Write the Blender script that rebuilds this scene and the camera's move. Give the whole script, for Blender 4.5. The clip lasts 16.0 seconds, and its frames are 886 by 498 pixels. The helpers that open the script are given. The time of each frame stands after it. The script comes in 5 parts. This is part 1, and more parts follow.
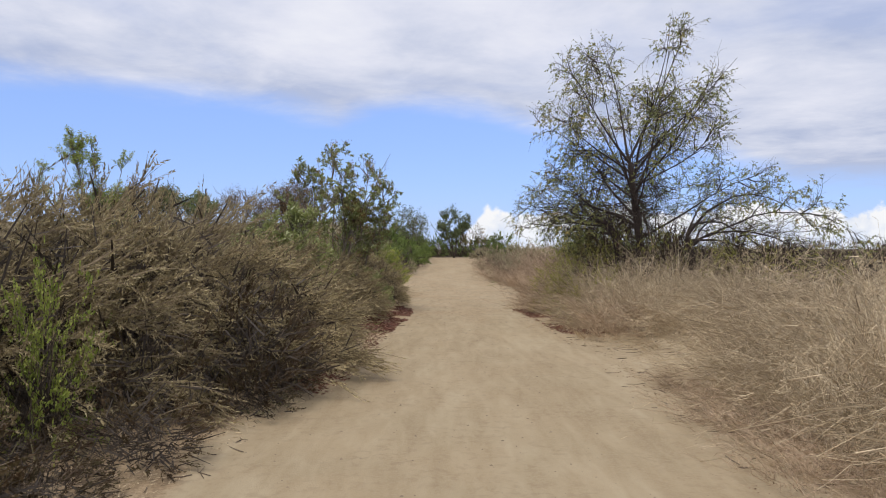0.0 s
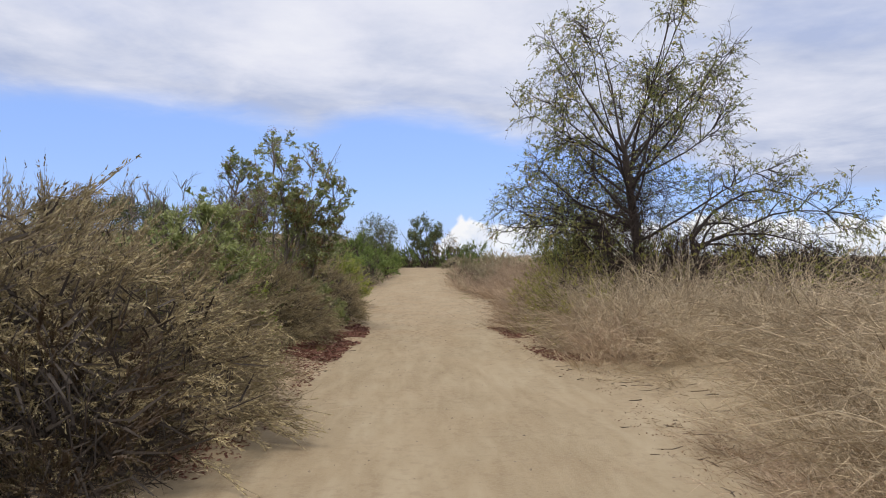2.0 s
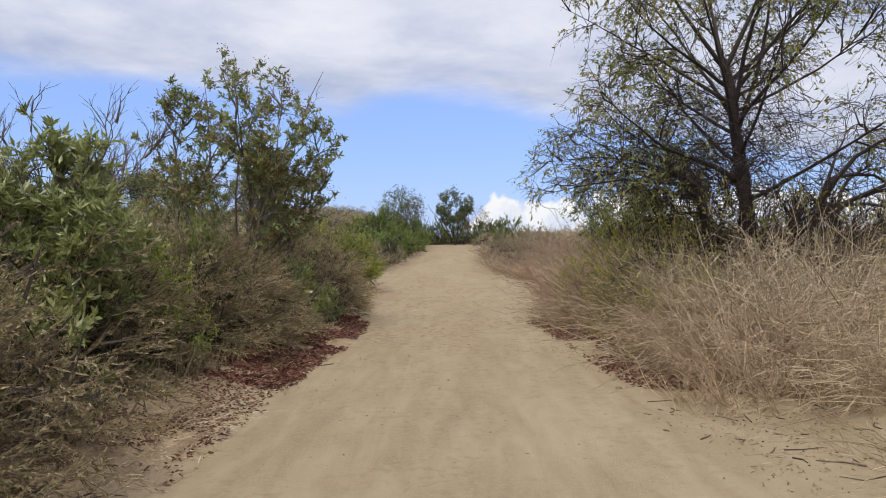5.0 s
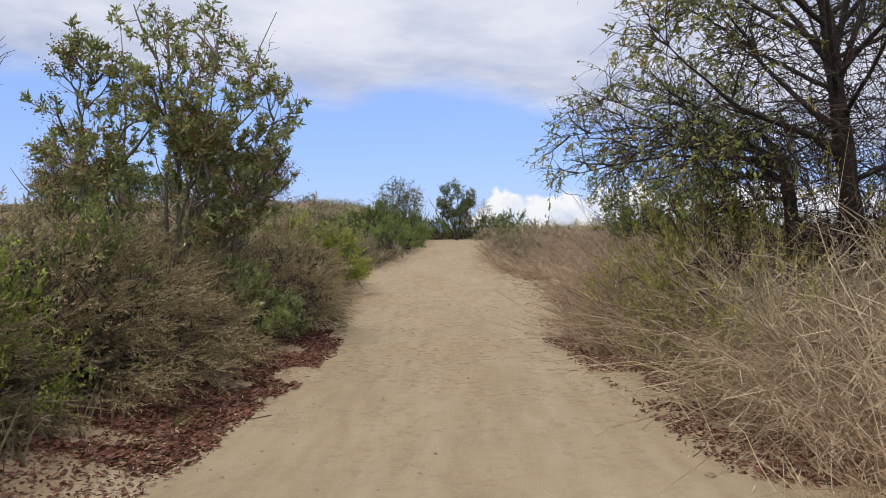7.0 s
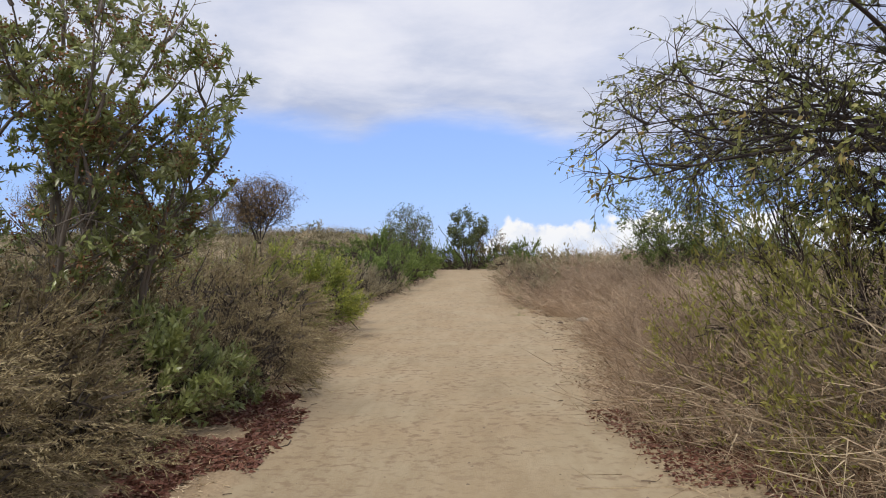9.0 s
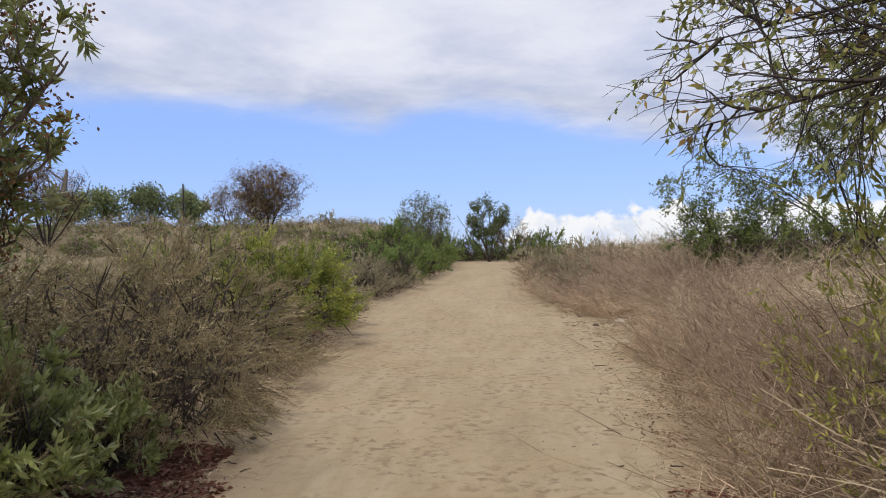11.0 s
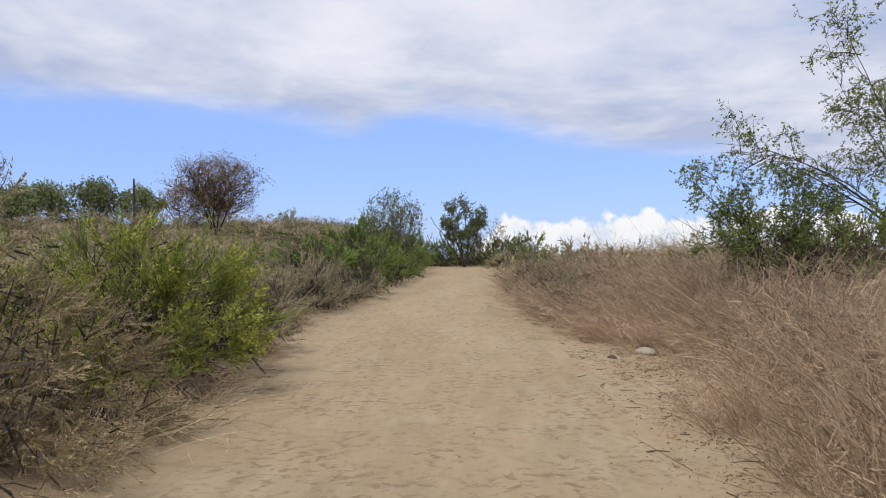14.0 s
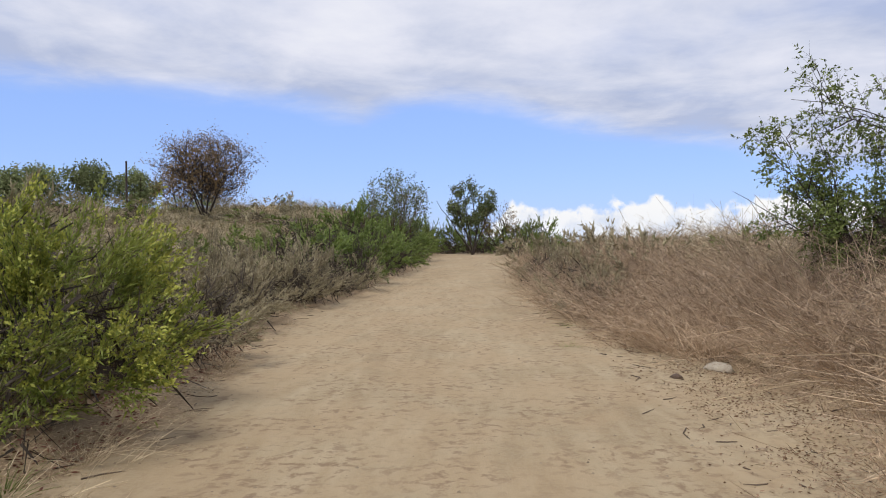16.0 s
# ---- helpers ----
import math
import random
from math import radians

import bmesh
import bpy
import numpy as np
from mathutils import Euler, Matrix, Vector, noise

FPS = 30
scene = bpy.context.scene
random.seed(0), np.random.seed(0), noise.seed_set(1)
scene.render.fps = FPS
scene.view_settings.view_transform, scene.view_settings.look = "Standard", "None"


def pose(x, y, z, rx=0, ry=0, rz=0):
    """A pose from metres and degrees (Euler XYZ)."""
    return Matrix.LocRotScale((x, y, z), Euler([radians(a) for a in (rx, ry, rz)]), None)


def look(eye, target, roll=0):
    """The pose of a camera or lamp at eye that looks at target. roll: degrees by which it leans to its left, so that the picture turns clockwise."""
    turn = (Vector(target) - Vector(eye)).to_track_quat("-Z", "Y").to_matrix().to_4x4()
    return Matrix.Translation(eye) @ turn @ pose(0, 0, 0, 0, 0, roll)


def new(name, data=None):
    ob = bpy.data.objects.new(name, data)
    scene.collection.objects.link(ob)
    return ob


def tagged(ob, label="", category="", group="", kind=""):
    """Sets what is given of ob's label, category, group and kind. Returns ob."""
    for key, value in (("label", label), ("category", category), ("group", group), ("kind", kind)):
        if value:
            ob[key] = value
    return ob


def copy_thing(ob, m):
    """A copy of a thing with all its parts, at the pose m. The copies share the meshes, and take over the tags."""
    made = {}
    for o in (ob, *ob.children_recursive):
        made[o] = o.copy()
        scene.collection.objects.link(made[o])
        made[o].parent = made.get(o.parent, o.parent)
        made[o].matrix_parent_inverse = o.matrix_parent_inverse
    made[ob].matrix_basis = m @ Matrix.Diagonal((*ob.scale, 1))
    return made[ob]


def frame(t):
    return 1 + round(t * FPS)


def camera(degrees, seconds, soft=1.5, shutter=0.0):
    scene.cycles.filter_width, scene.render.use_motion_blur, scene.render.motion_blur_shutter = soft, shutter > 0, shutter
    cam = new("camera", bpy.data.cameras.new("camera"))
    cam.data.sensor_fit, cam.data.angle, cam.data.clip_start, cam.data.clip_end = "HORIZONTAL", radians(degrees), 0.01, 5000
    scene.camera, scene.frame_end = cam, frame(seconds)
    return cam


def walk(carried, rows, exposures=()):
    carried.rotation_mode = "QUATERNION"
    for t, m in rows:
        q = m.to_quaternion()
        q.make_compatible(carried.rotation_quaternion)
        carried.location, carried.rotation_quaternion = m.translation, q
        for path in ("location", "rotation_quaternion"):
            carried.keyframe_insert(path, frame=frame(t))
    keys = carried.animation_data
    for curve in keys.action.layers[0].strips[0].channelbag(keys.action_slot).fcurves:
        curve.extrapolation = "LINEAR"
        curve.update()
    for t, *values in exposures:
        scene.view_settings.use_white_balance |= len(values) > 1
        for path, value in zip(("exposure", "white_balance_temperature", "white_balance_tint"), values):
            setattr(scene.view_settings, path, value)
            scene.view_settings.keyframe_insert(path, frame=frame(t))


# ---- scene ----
cam = camera(64.1, 16.0, soft=1.0)
METRES, EYE, TILT, LEAN, TURN = 20.0, 1.55, 0.0, 0.0, 0.0
ROWS = [
    (0.0, 0.0, 0.0, 0.0, 0.0, 0.0, 0.0),
    (0.5, 0.0024, 0.0319, -0.0008, -0.46, 1.93, 0.42),
    (1.0, 0.0051, 0.0644, -0.0018, -1.12, 1.89, 0.7),
    (1.5, 0.0083, 0.0977, -0.0023, -1.91, 1.89, 0.46),
    (2.0, 0.0122, 0.1309, -0.0028, -2.12, 0.84, 0.35),
    (2.5, 0.0153, 0.1636, -0.0033, -2.0, 1.09, -0.25),
    (3.0, 0.0182, 0.1964, -0.0042, -0.72, 0.63, 0.24),
    (3.5, 0.0215, 0.2294, -0.0054, -0.58, 0.31, -0.07),
    (4.0, 0.0234, 0.2619, -0.0068, -0.01, -0.64, 0.03),
    (6.5, 0.0307, 0.4186, -0.0084, 0.65, -1.17, 1.23),
    (7.0, 0.0315, 0.4487, -0.0083, 0.75, -1.37, 0.81),
    (7.5, 0.0339, 0.4794, -0.0082, 0.08, -1.28, 1.1),
    (8.0, 0.033, 0.5111, -0.0081, 0.78, -0.88, 0.94),
    (8.5, 0.0342, 0.5417, -0.0075, 1.27, 0.17, 1.18),
    (9.0, 0.034, 0.5731, -0.0077, 1.74, 1.02, 0.99),
    (9.5, 0.0365, 0.603, -0.0075, 2.39, 1.32, 1.54),
    (10.0, 0.0377, 0.6339, -0.008, 3.37, 0.89, 1.21),
    (12.5, 0.039, 0.7839, -0.0076, 3.49, 0.22, 1.38),
    (13.0, 0.0386, 0.8148, -0.0086, 2.92, 0.58, 0.89),
    (13.5, 0.0391, 0.8452, -0.0089, 2.11, 0.7, 0.9),
    (14.0, 0.0376, 0.8756, -0.0094, 1.44, 0.72, 0.59),
    (14.5, 0.0373, 0.9059, -0.0097, 1.93, 0.37, 0.44),
    (15.0, 0.0357, 0.9367, -0.01, 2.05, 0.25, 0.14),
    (15.5, 0.0352, 0.9674, -0.0106, 2.82, -0.07, 0.76),
    (16.0, 0.0354, 0.9981, -0.0108, 2.02, -0.31, 0.49),
]
walk(cam, [(t, pose(0, 0, EYE, TILT, LEAN, TURN) @ pose(METRES * x, METRES * y, METRES * z, 90 + pitch, roll, yaw)) for t, x, y, z, yaw, pitch, roll in ROWS])

# ---- world and sun ----
SUN_EL, SUN_AZ = 60.0, -158.0          # degrees; azimuth from straight ahead, to the right
sun_data = bpy.data.lights.new("sun", "SUN")
sun_data.energy, sun_data.angle, sun_data.color = 2.9, radians(26), (1.0, 0.95, 0.87)
sun = new("sun", sun_data)
_se, _sa = radians(SUN_EL), radians(SUN_AZ)
sun.matrix_basis = look((0, 0, 30), (-math.sin(_sa) * math.cos(_se), -math.cos(_sa) * math.cos(_se), 30 - math.sin(_se)))


class Nodes:
    """A small helper to write node trees."""

    def __init__(self, tree):
        self.tree = tree
        tree.nodes.clear()

    def add(self, kind, values=()):
        n = self.tree.nodes.new(kind)
        for k, v in dict(values).items():
            if isinstance(v, bpy.types.NodeSocket):
                self.tree.links.new(v, n.inputs[k])
            else:
                n.inputs[k].default_value = v
        return n

    def math(self, op, a, b=0.0, c=0.0, clamp=False):
        n = self.add("ShaderNodeMath", {0: a, 1: b, 2: c})
        n.operation, n.use_clamp = op, clamp
        return n.outputs[0]

    def remap(self, v, a, b, c=0.0, d=1.0, smooth=True):
        n = self.add("ShaderNodeMapRange", {"Value": v, "From Min": a, "From Max": b, "To Min": c, "To Max": d})
        n.interpolation_type = "SMOOTHSTEP" if smooth else "LINEAR"
        return n.outputs[0]

    def ramp(self, v, stops, mode="LINEAR"):
        n = self.add("ShaderNodeValToRGB", {0: v})
        n.color_ramp.interpolation = mode
        e = n.color_ramp.elements
        while len(e) < len(stops):
            e.new(0.5)
        for item, (p, c) in zip(e, stops):
            item.position = p
            item.color = (*c, 1) if len(c) == 3 else c
        return n.outputs[0]

    def noise(self, vector, scale, detail=4.0, rough=0.55, distortion=0.0):
        return self.add("ShaderNodeTexNoise", {"Vector": vector, "Scale": scale, "Detail": detail, "Roughness": rough, "Distortion": distortion}).outputs["Fac"]

    def mix(self, f, a, b, mode="MIX"):
        n = self.add("ShaderNodeMix")
        n.data_type, n.blend_type = "RGBA", mode
        for i, v in ((0, f), (6, a), (7, b)):
            if isinstance(v, bpy.types.NodeSocket):
                self.tree.links.new(v, n.inputs[i])
            elif i == 0:
                n.inputs[i].default_value = v
            else:
                n.inputs[i].default_value = (*v, 1)
        return n.outputs[2]


def make_world():
    world = bpy.data.worlds.new("sky")
    world.use_nodes = True
    scene.world = world
    n = Nodes(world.node_tree)
    ray = n.add("ShaderNodeTexCoord").outputs["Generated"]
    sep = n.add("ShaderNodeSeparateXYZ", {0: ray})
    x, y, z = sep.outputs
    az = n.math("MULTIPLY", n.math("ARCTAN2", x, y), 57.2958)
    el = n.math("MULTIPLY", n.math("ARCSINE", z), 57.2958)
    sky = n.add("ShaderNodeTexSky")
    sky.sky_type = "NISHITA"
    sky.sun_disc, sky.sun_elevation, sky.sun_rotation = False, radians(SUN_EL), radians(SUN_AZ)
    sky.air_density, sky.dust_density, sky.ozone_density = 1.0, 0.6, 2.5
    blue = n.mix(1.0, sky.outputs[0], (SKY_GAIN * 0.97, SKY_GAIN * 1.03, SKY_GAIN * 1.49), "MULTIPLY")
    # moist air keeps the blue even down towards the horizon
    blue = n.mix(n.remap(el, 22, 8, 0.0, 0.62), blue, (0.33, 0.505, 0.895))
    # a flat plane of cloud: its coordinates spread out towards the horizon
    lift = n.math("ADD", n.math("MAXIMUM", z, 0.0), 0.09)
    plane = n.add("ShaderNodeCombineXYZ", {0: n.math("DIVIDE", x, lift), 1: n.math("DIVIDE", y, lift), 2: 0.0}).outputs[0]
    n_big = n.noise(plane, 0.75, 6, 0.55, 0.4)
    n_mid = n.noise(plane, 2.2, 6, 0.6, 0.3)
    # lower edge of the cloud deck over the compass
    edge = n.ramp(n.remap(az, -60, 60, 0, 1, False), [
        (0.0, (0.60,) * 3), (0.23, (0.58,) * 3), (0.33, (0.575,) * 3), (0.385, (0.55,) * 3), (0.43, (0.49,) * 3), (0.455, (0.545,) * 3), (0.487, (0.565,) * 3),
        (0.525, (0.545,) * 3), (0.555, (0.475,) * 3), (0.61, (0.40,) * 3), (0.66, (0.37,) * 3), (0.72, (0.24,) * 3), (1.0, (0.10,) * 3)])
    low = n.math("MULTIPLY", edge, 20.0)
    over = n.math("SUBTRACT", el, low)
    over = n.math("ADD", over, n.math("MULTIPLY", n.math("SUBTRACT", n_mid, 0.5), 2.2))
    deck = n.remap(over, -0.8, 1.9)
    thin = n.remap(n_big, 0.28, 0.5, 0.86, 1.0)
    deck = n.math("MULTIPLY", deck, thin, clamp=True)
    shade = n.math("ADD", n.math("MULTIPLY", n_big, 0.62), n.math("MULTIPLY", n_mid, 0.38))
    shade = n.math("ADD", shade, n.remap(over, 0.5, 7.0, -0.07, 0.06))
    shade = n.math("SUBTRACT", shade, n.remap(az, 8, 34, 0.0, 0.09))
    tone = n.ramp(shade, [(0.36, (0.47, 0.53, 0.71)), (0.47, (0.63, 0.67, 0.81)), (0.57, (0.76, 0.78, 0.89)), (0.68, (0.86, 0.87, 0.94))])
    # heaped white clouds just over the horizon, to the right of straight ahead
    heap_n = n.noise(ray, 26.0, 6, 0.55)
    heap_top = n.ramp(n.remap(az, -10, 50, 0, 1, False), [
        (0.0, (0.0,) * 3), (0.18, (0.02,) * 3), (0.225, (0.34,) * 3), (0.255, (0.33,) * 3), (0.30, (0.27,) * 3), (0.39, (0.33,) * 3), (0.46, (0.30,) * 3), (0.60, (0.30,) * 3), (1.0, (0.2,) * 3)])
    heap = n.math("SUBTRACT", n.math("ADD", n.math("MULTIPLY", heap_top, 10.0), n.math("MULTIPLY", n.math("SUBTRACT", heap_n, 0.5), 4.2)), el)
    heap = n.remap(heap, -0.12, 0.45)
    heap_tone = n.ramp(n.math("ADD", heap_n, n.remap(el, 0.5, 4, -0.05, 0.08)), [(0.36, (0.74, 0.79, 0.90)), (0.52, (0.95, 0.95, 0.96))])
    col = n.mix(heap, blue, heap_tone)
    col = n.mix(deck, col, tone)
    # pale haze at the very horizon
    col = n.mix(n.remap(el, 3.5, -0.5, 0.0, 0.25), col, (0.55, 0.68, 0.93))
    bg = n.add("ShaderNodeBackground", {"Color": col, "Strength": 1.0})
    n.tree.links.new(bg.outputs[0], n.add("ShaderNodeOutputWorld").inputs[0])


SKY_GAIN = 0.14
make_world()

# ---- materials ----


def material(name):
    m = bpy.data.materials.new(name)
    m.use_nodes = True
    return m, Nodes(m.node_tree)


def finish(n, shader):
    n.tree.links.new(shader, n.add("ShaderNodeOutputMaterial").inputs[0])


def plant(name, stops, rough=0.65, sheer=0.25, patch=2.5, vary=0.35, gloss=0.3):
    """Leaves, stems and straw: a colour for each piece, broad patches, and some light let through."""
    m, n = material(name)
    isl = n.add("ShaderNodeNewGeometry").outputs["Random Per Island"]
    place = n.add("ShaderNodeTexCoord").outputs["Object"]
    own = n.add("ShaderNodeObjectInfo").outputs["Random"]
    tone = n.add("ShaderNodeAttribute")
    tone.attribute_name = "tone"
    v = n.math("ADD", n.math("MULTIPLY", isl, 0.25), n.math("MULTIPLY", n.remap(n.noise(place, patch, 3), 0.3, 0.7), 0.3))
    v = n.math("ADD", v, n.math("MULTIPLY", tone.outputs["Fac"], 0.45))
    col = n.ramp(v, stops)
    gain = n.math("ADD", n.remap(own, 0, 1, 0.86 - vary * 0.5, 0.86 + vary * 0.5, False), n.remap(n.noise(place, 34, 2), 0.3, 0.7, -0.16, 0.16))
    col = n.mix(1.0, col, n.add("ShaderNodeCombineColor", {0: gain, 1: gain, 2: gain}).outputs[0], "MULTIPLY")
    b = n.add("ShaderNodeBsdfPrincipled", {"Base Color": col, "Roughness": rough, "Specular IOR Level": gloss})
    out = b.outputs[0]
    if sheer:
        t = n.add("ShaderNodeBsdfTranslucent", {"Color": col})
        out = n.add("ShaderNodeMixShader", {0: sheer, 1: out, 2: t.outputs[0]}).outputs[0]
    finish(n, out)
    return m


def bark(name, dark, pale, scale=9.0):
    m, n = material(name)
    place = n.add("ShaderNodeTexCoord").outputs["Object"]
    stretch = n.add("ShaderNodeMapping", {"Vector": place, "Scale": (1.0, 1.0, 0.25)}).outputs[0]
    f = n.noise(stretch, scale * 3, 6, 0.65)
    g = n.noise(place, scale * 0.35, 3)
    col = n.mix(n.remap(g, 0.35, 0.65), n.ramp(f, [(0.35, dark), (0.65, pale)]), n.ramp(f, [(0.3, pale), (0.7, dark)]))
    bump = n.add("ShaderNodeBump", {"Height": f, "Strength": 0.7, "Distance": 0.02}).outputs[0]
    finish(n, n.add("ShaderNodeBsdfPrincipled", {"Base Color": col, "Roughness": 0.85, "Normal": bump}).outputs[0])
    return m


def make_ground_material():
    m, n = material("sand_and_soil")
    place = n.add("ShaderNodeTexCoord").outputs["Object"]
    flat = n.add("ShaderNodeMapping", {"Vector": place, "Scale": (1.0, 1.0, 0.0)}).outputs[0]
    along = n.add("ShaderNodeMapping", {"Vector": place, "Scale": (1.6, 0.35, 0.0)}).outputs[0]
    broad = n.noise(along, 0.55, 4, 0.55)
    mid = n.noise(along, 3.2, 5, 0.6, 0.4)
    fine = n.noise(flat, 38, 5, 0.7)
    grit = n.noise(flat, 260, 2, 0.6)
    v = n.math("ADD", n.math("MULTIPLY", broad, 0.5), n.math("MULTIPLY", mid, 0.5))
    sand = n.ramp(v, [(0.35, (0.245, 0.184, 0.112)), (0.48, (0.31, 0.241, 0.151)), (0.61, (0.372, 0.301, 0.199))])
    sand = n.mix(n.remap(fine, 0.42, 0.62, 0.0, 0.4), sand, (0.345, 0.287, 0.193))
    trodden = n.remap(n.add("ShaderNodeSeparateXYZ", {0: place}).outputs[1], 12, 19, 0.35, 1.0)
    sand = n.mix(n.math("MULTIPLY", trodden, n.remap(n.noise(flat, 0.9, 4, 0.6, 0.5), 0.38, 0.62, 0.0, 0.5)), sand, (0.345, 0.254, 0.155))
    scuff = n.math("MULTIPLY", n.remap(n.noise(flat, 10.0, 4, 0.6, 0.4), 0.47, 0.66, 0.0, 0.85), n.math("MULTIPLY", trodden, n.remap(n.noise(flat, 1.3, 3), 0.38, 0.6, 0.25, 1.0)))
    sand = n.mix(scuff, sand, (0.20, 0.138, 0.089))
    sand = n.mix(n.remap(grit, 0.58, 0.70, 0.0, 0.4), sand, (0.22, 0.17, 0.12))
    soil = n.ramp(n.math("ADD", n.math("MULTIPLY", mid, 0.5), n.math("MULTIPLY", fine, 0.5)), [(0.34, (0.15, 0.105, 0.065)), (0.5, (0.28, 0.205, 0.128)), (0.64, (0.40, 0.305, 0.195))])
    cover = n.ramp(n.noise(flat, 0.6, 6, 0.7), [(0.35, (0.12, 0.097, 0.055)), (0.55, (0.19, 0.152, 0.092)), (0.7, (0.105, 0.098, 0.05))])
    bare_at, wild_at = n.add("ShaderNodeAttribute"), n.add("ShaderNodeAttribute")
    bare_at.attribute_name, wild_at.attribute_name = "bare", "wild"
    bare, wild = bare_at.outputs["Fac"], wild_at.outputs["Fac"]
    ragged = n.math("ADD", bare, n.math("MULTIPLY", n.math("SUBTRACT", n.noise(flat, 6, 6, 0.7), 0.5), 0.9))
    col = n.mix(n.remap(ragged, 0.32, 0.72), soil, sand)
    col = n.mix(wild, col, cover)
    h = n.math("ADD", n.math("MULTIPLY", fine, 0.7), n.math("MULTIPLY", grit, 0.3))
    h = n.math("ADD", h, n.math("MULTIPLY", n.math("MULTIPLY", n.noise(flat, 10.0, 3, 0.5, 0.4), trodden), 1.1))
    bump = n.add("ShaderNodeBump", {"Height": h, "Strength": 0.5, "Distance": 0.025}).outputs[0]
    finish(n, n.add("ShaderNodeBsdfPrincipled", {"Base Color": col, "Roughness": 0.95, "Specular IOR Level": 0.15, "Normal": bump}).outputs[0])
    return m


GROUND = make_ground_material()
SAGE_LEAF = plant("sage_leaves", [(0.0, (0.09, 0.068, 0.036)), (0.25, (0.22, 0.172, 0.092)), (0.5, (0.39, 0.315, 0.172)), (0.8, (0.55, 0.46, 0.265)), (1.0, (0.67, 0.58, 0.36))], 0.8, 0.2)
SAGE_TWIG = plant("sage_twigs", [(0.0, (0.10, 0.075, 0.048)), (0.5, (0.22, 0.168, 0.11)), (1.0, (0.38, 0.31, 0.22))], 0.85, 0.0)
GREY_LEAF = plant("grey_sage_leaves", [(0.0, (0.16, 0.135, 0.082)), (0.5, (0.33, 0.285, 0.175)), (1.0, (0.50, 0.445, 0.29))], 0.8, 0.2)
RUST_LEAF = plant("rusty_leaves", [(0.0, (0.035, 0.022, 0.012)), (0.45, (0.078, 0.048, 0.023)), (0.8, (0.092, 0.076, 0.03)), (1.0, (0.16, 0.10, 0.048))], 0.8, 0.15)
GREEN_LEAF = plant("green_leaves", [(0.0, (0.06, 0.085, 0.02)), (0.4, (0.16, 0.21, 0.05)), (0.8, (0.29, 0.34, 0.095)), (1.0, (0.40, 0.43, 0.16))], 0.55, 0.3)
LIME_LEAF = plant("yellow_green_leaves", [(0.0, (0.15, 0.18, 0.03)), (0.4, (0.36, 0.39, 0.07)), (0.75, (0.60, 0.59, 0.125)), (1.0, (0.74, 0.69, 0.24))], 0.6, 0.3)
DEEP_LEAF = plant("deep_green_leaves", [(0.0, (0.06, 0.09, 0.02)), (0.4, (0.15, 0.21, 0.05)), (0.75, (0.26, 0.33, 0.085)), (1.0, (0.37, 0.42, 0.15))], 0.5, 0.25)
TOYON_LEAF = plant("leathery_leaves", [(0.0, (0.13, 0.14, 0.045)), (0.35, (0.31, 0.35, 0.11)), (0.7, (0.48, 0.52, 0.20)), (0.88, (0.60, 0.60, 0.33)), (1.0, (0.50, 0.29, 0.13))], 0.30, 0.4, gloss=0.75)
RUST_SEED = plant("rusty_seed_heads", [(0.0, (0.12, 0.055, 0.028)), (0.5, (0.24, 0.12, 0.055)), (1.0, (0.36, 0.20, 0.095))], 0.8, 0.1)
WILLOW_LEAF = plant("sparse_tree_leaves", [(0.0, (0.11, 0.13, 0.035)), (0.40, (0.22, 0.24, 0.07)), (0.68, (0.37, 0.36, 0.12)), (0.82, (0.42, 0.31, 0.11)), (1.0, (0.28, 0.14, 0.055))], 0.5, 0.35)
YELLOWING = plant("yellowing_leaves", [(0.0, (0.16, 0.165, 0.035)), (0.5, (0.34, 0.33, 0.075)), (1.0, (0.52, 0.44, 0.14))], 0.6, 0.35)
STRAW = plant("dry_straw", [(0.0, (0.11, 0.077, 0.045)), (0.25, (0.27, 0.202, 0.127)), (0.45, (0.48, 0.375, 0.242)), (0.7, (0.62, 0.50, 0.335)), (1.0, (0.76, 0.645, 0.46))], 0.75, 0.12)
PINK_STRAW = plant("reddish_straw", [(0.0, (0.095, 0.064, 0.044)), (0.3, (0.26, 0.18, 0.118)), (0.52, (0.48, 0.352, 0.235)), (0.75, (0.63, 0.48, 0.335)), (1.0, (0.75, 0.615, 0.45))], 0.75, 0.12)
BROOM_LEAF = plant("broom_leaves", [(0.0, (0.10, 0.13, 0.025)), (0.4, (0.25, 0.31, 0.06)), (0.8, (0.43, 0.47, 0.11)), (1.0, (0.55, 0.56, 0.19))], 0.55, 0.35)
DEAD_LEAF = plant("fallen_leaves", [(0.0, (0.075, 0.03, 0.022)), (0.5, (0.17, 0.07, 0.047)), (0.85, (0.27, 0.135, 0.085)), (1.0, (0.42, 0.27, 0.18))], 0.6, 0.1)
FAR_LEAF = plant("distant_leaves", [(0.0, (0.10, 0.125, 0.05)), (0.5, (0.19, 0.225, 0.095)), (1.0, (0.30, 0.33, 0.16))], 0.7, 0.25)
FAR_BROWN = plant("distant_brown_leaves", [(0.0, (0.13, 0.085, 0.05)), (0.5, (0.28, 0.185, 0.085)), (1.0, (0.42, 0.30, 0.14))], 0.7, 0.3)
DARK_BARK = bark("dark_bark", (0.02, 0.014, 0.011), (0.062, 0.044, 0.034))
GREY_BARK = bark("grey_bark", (0.085, 0.068, 0.052), (0.235, 0.195, 0.155))
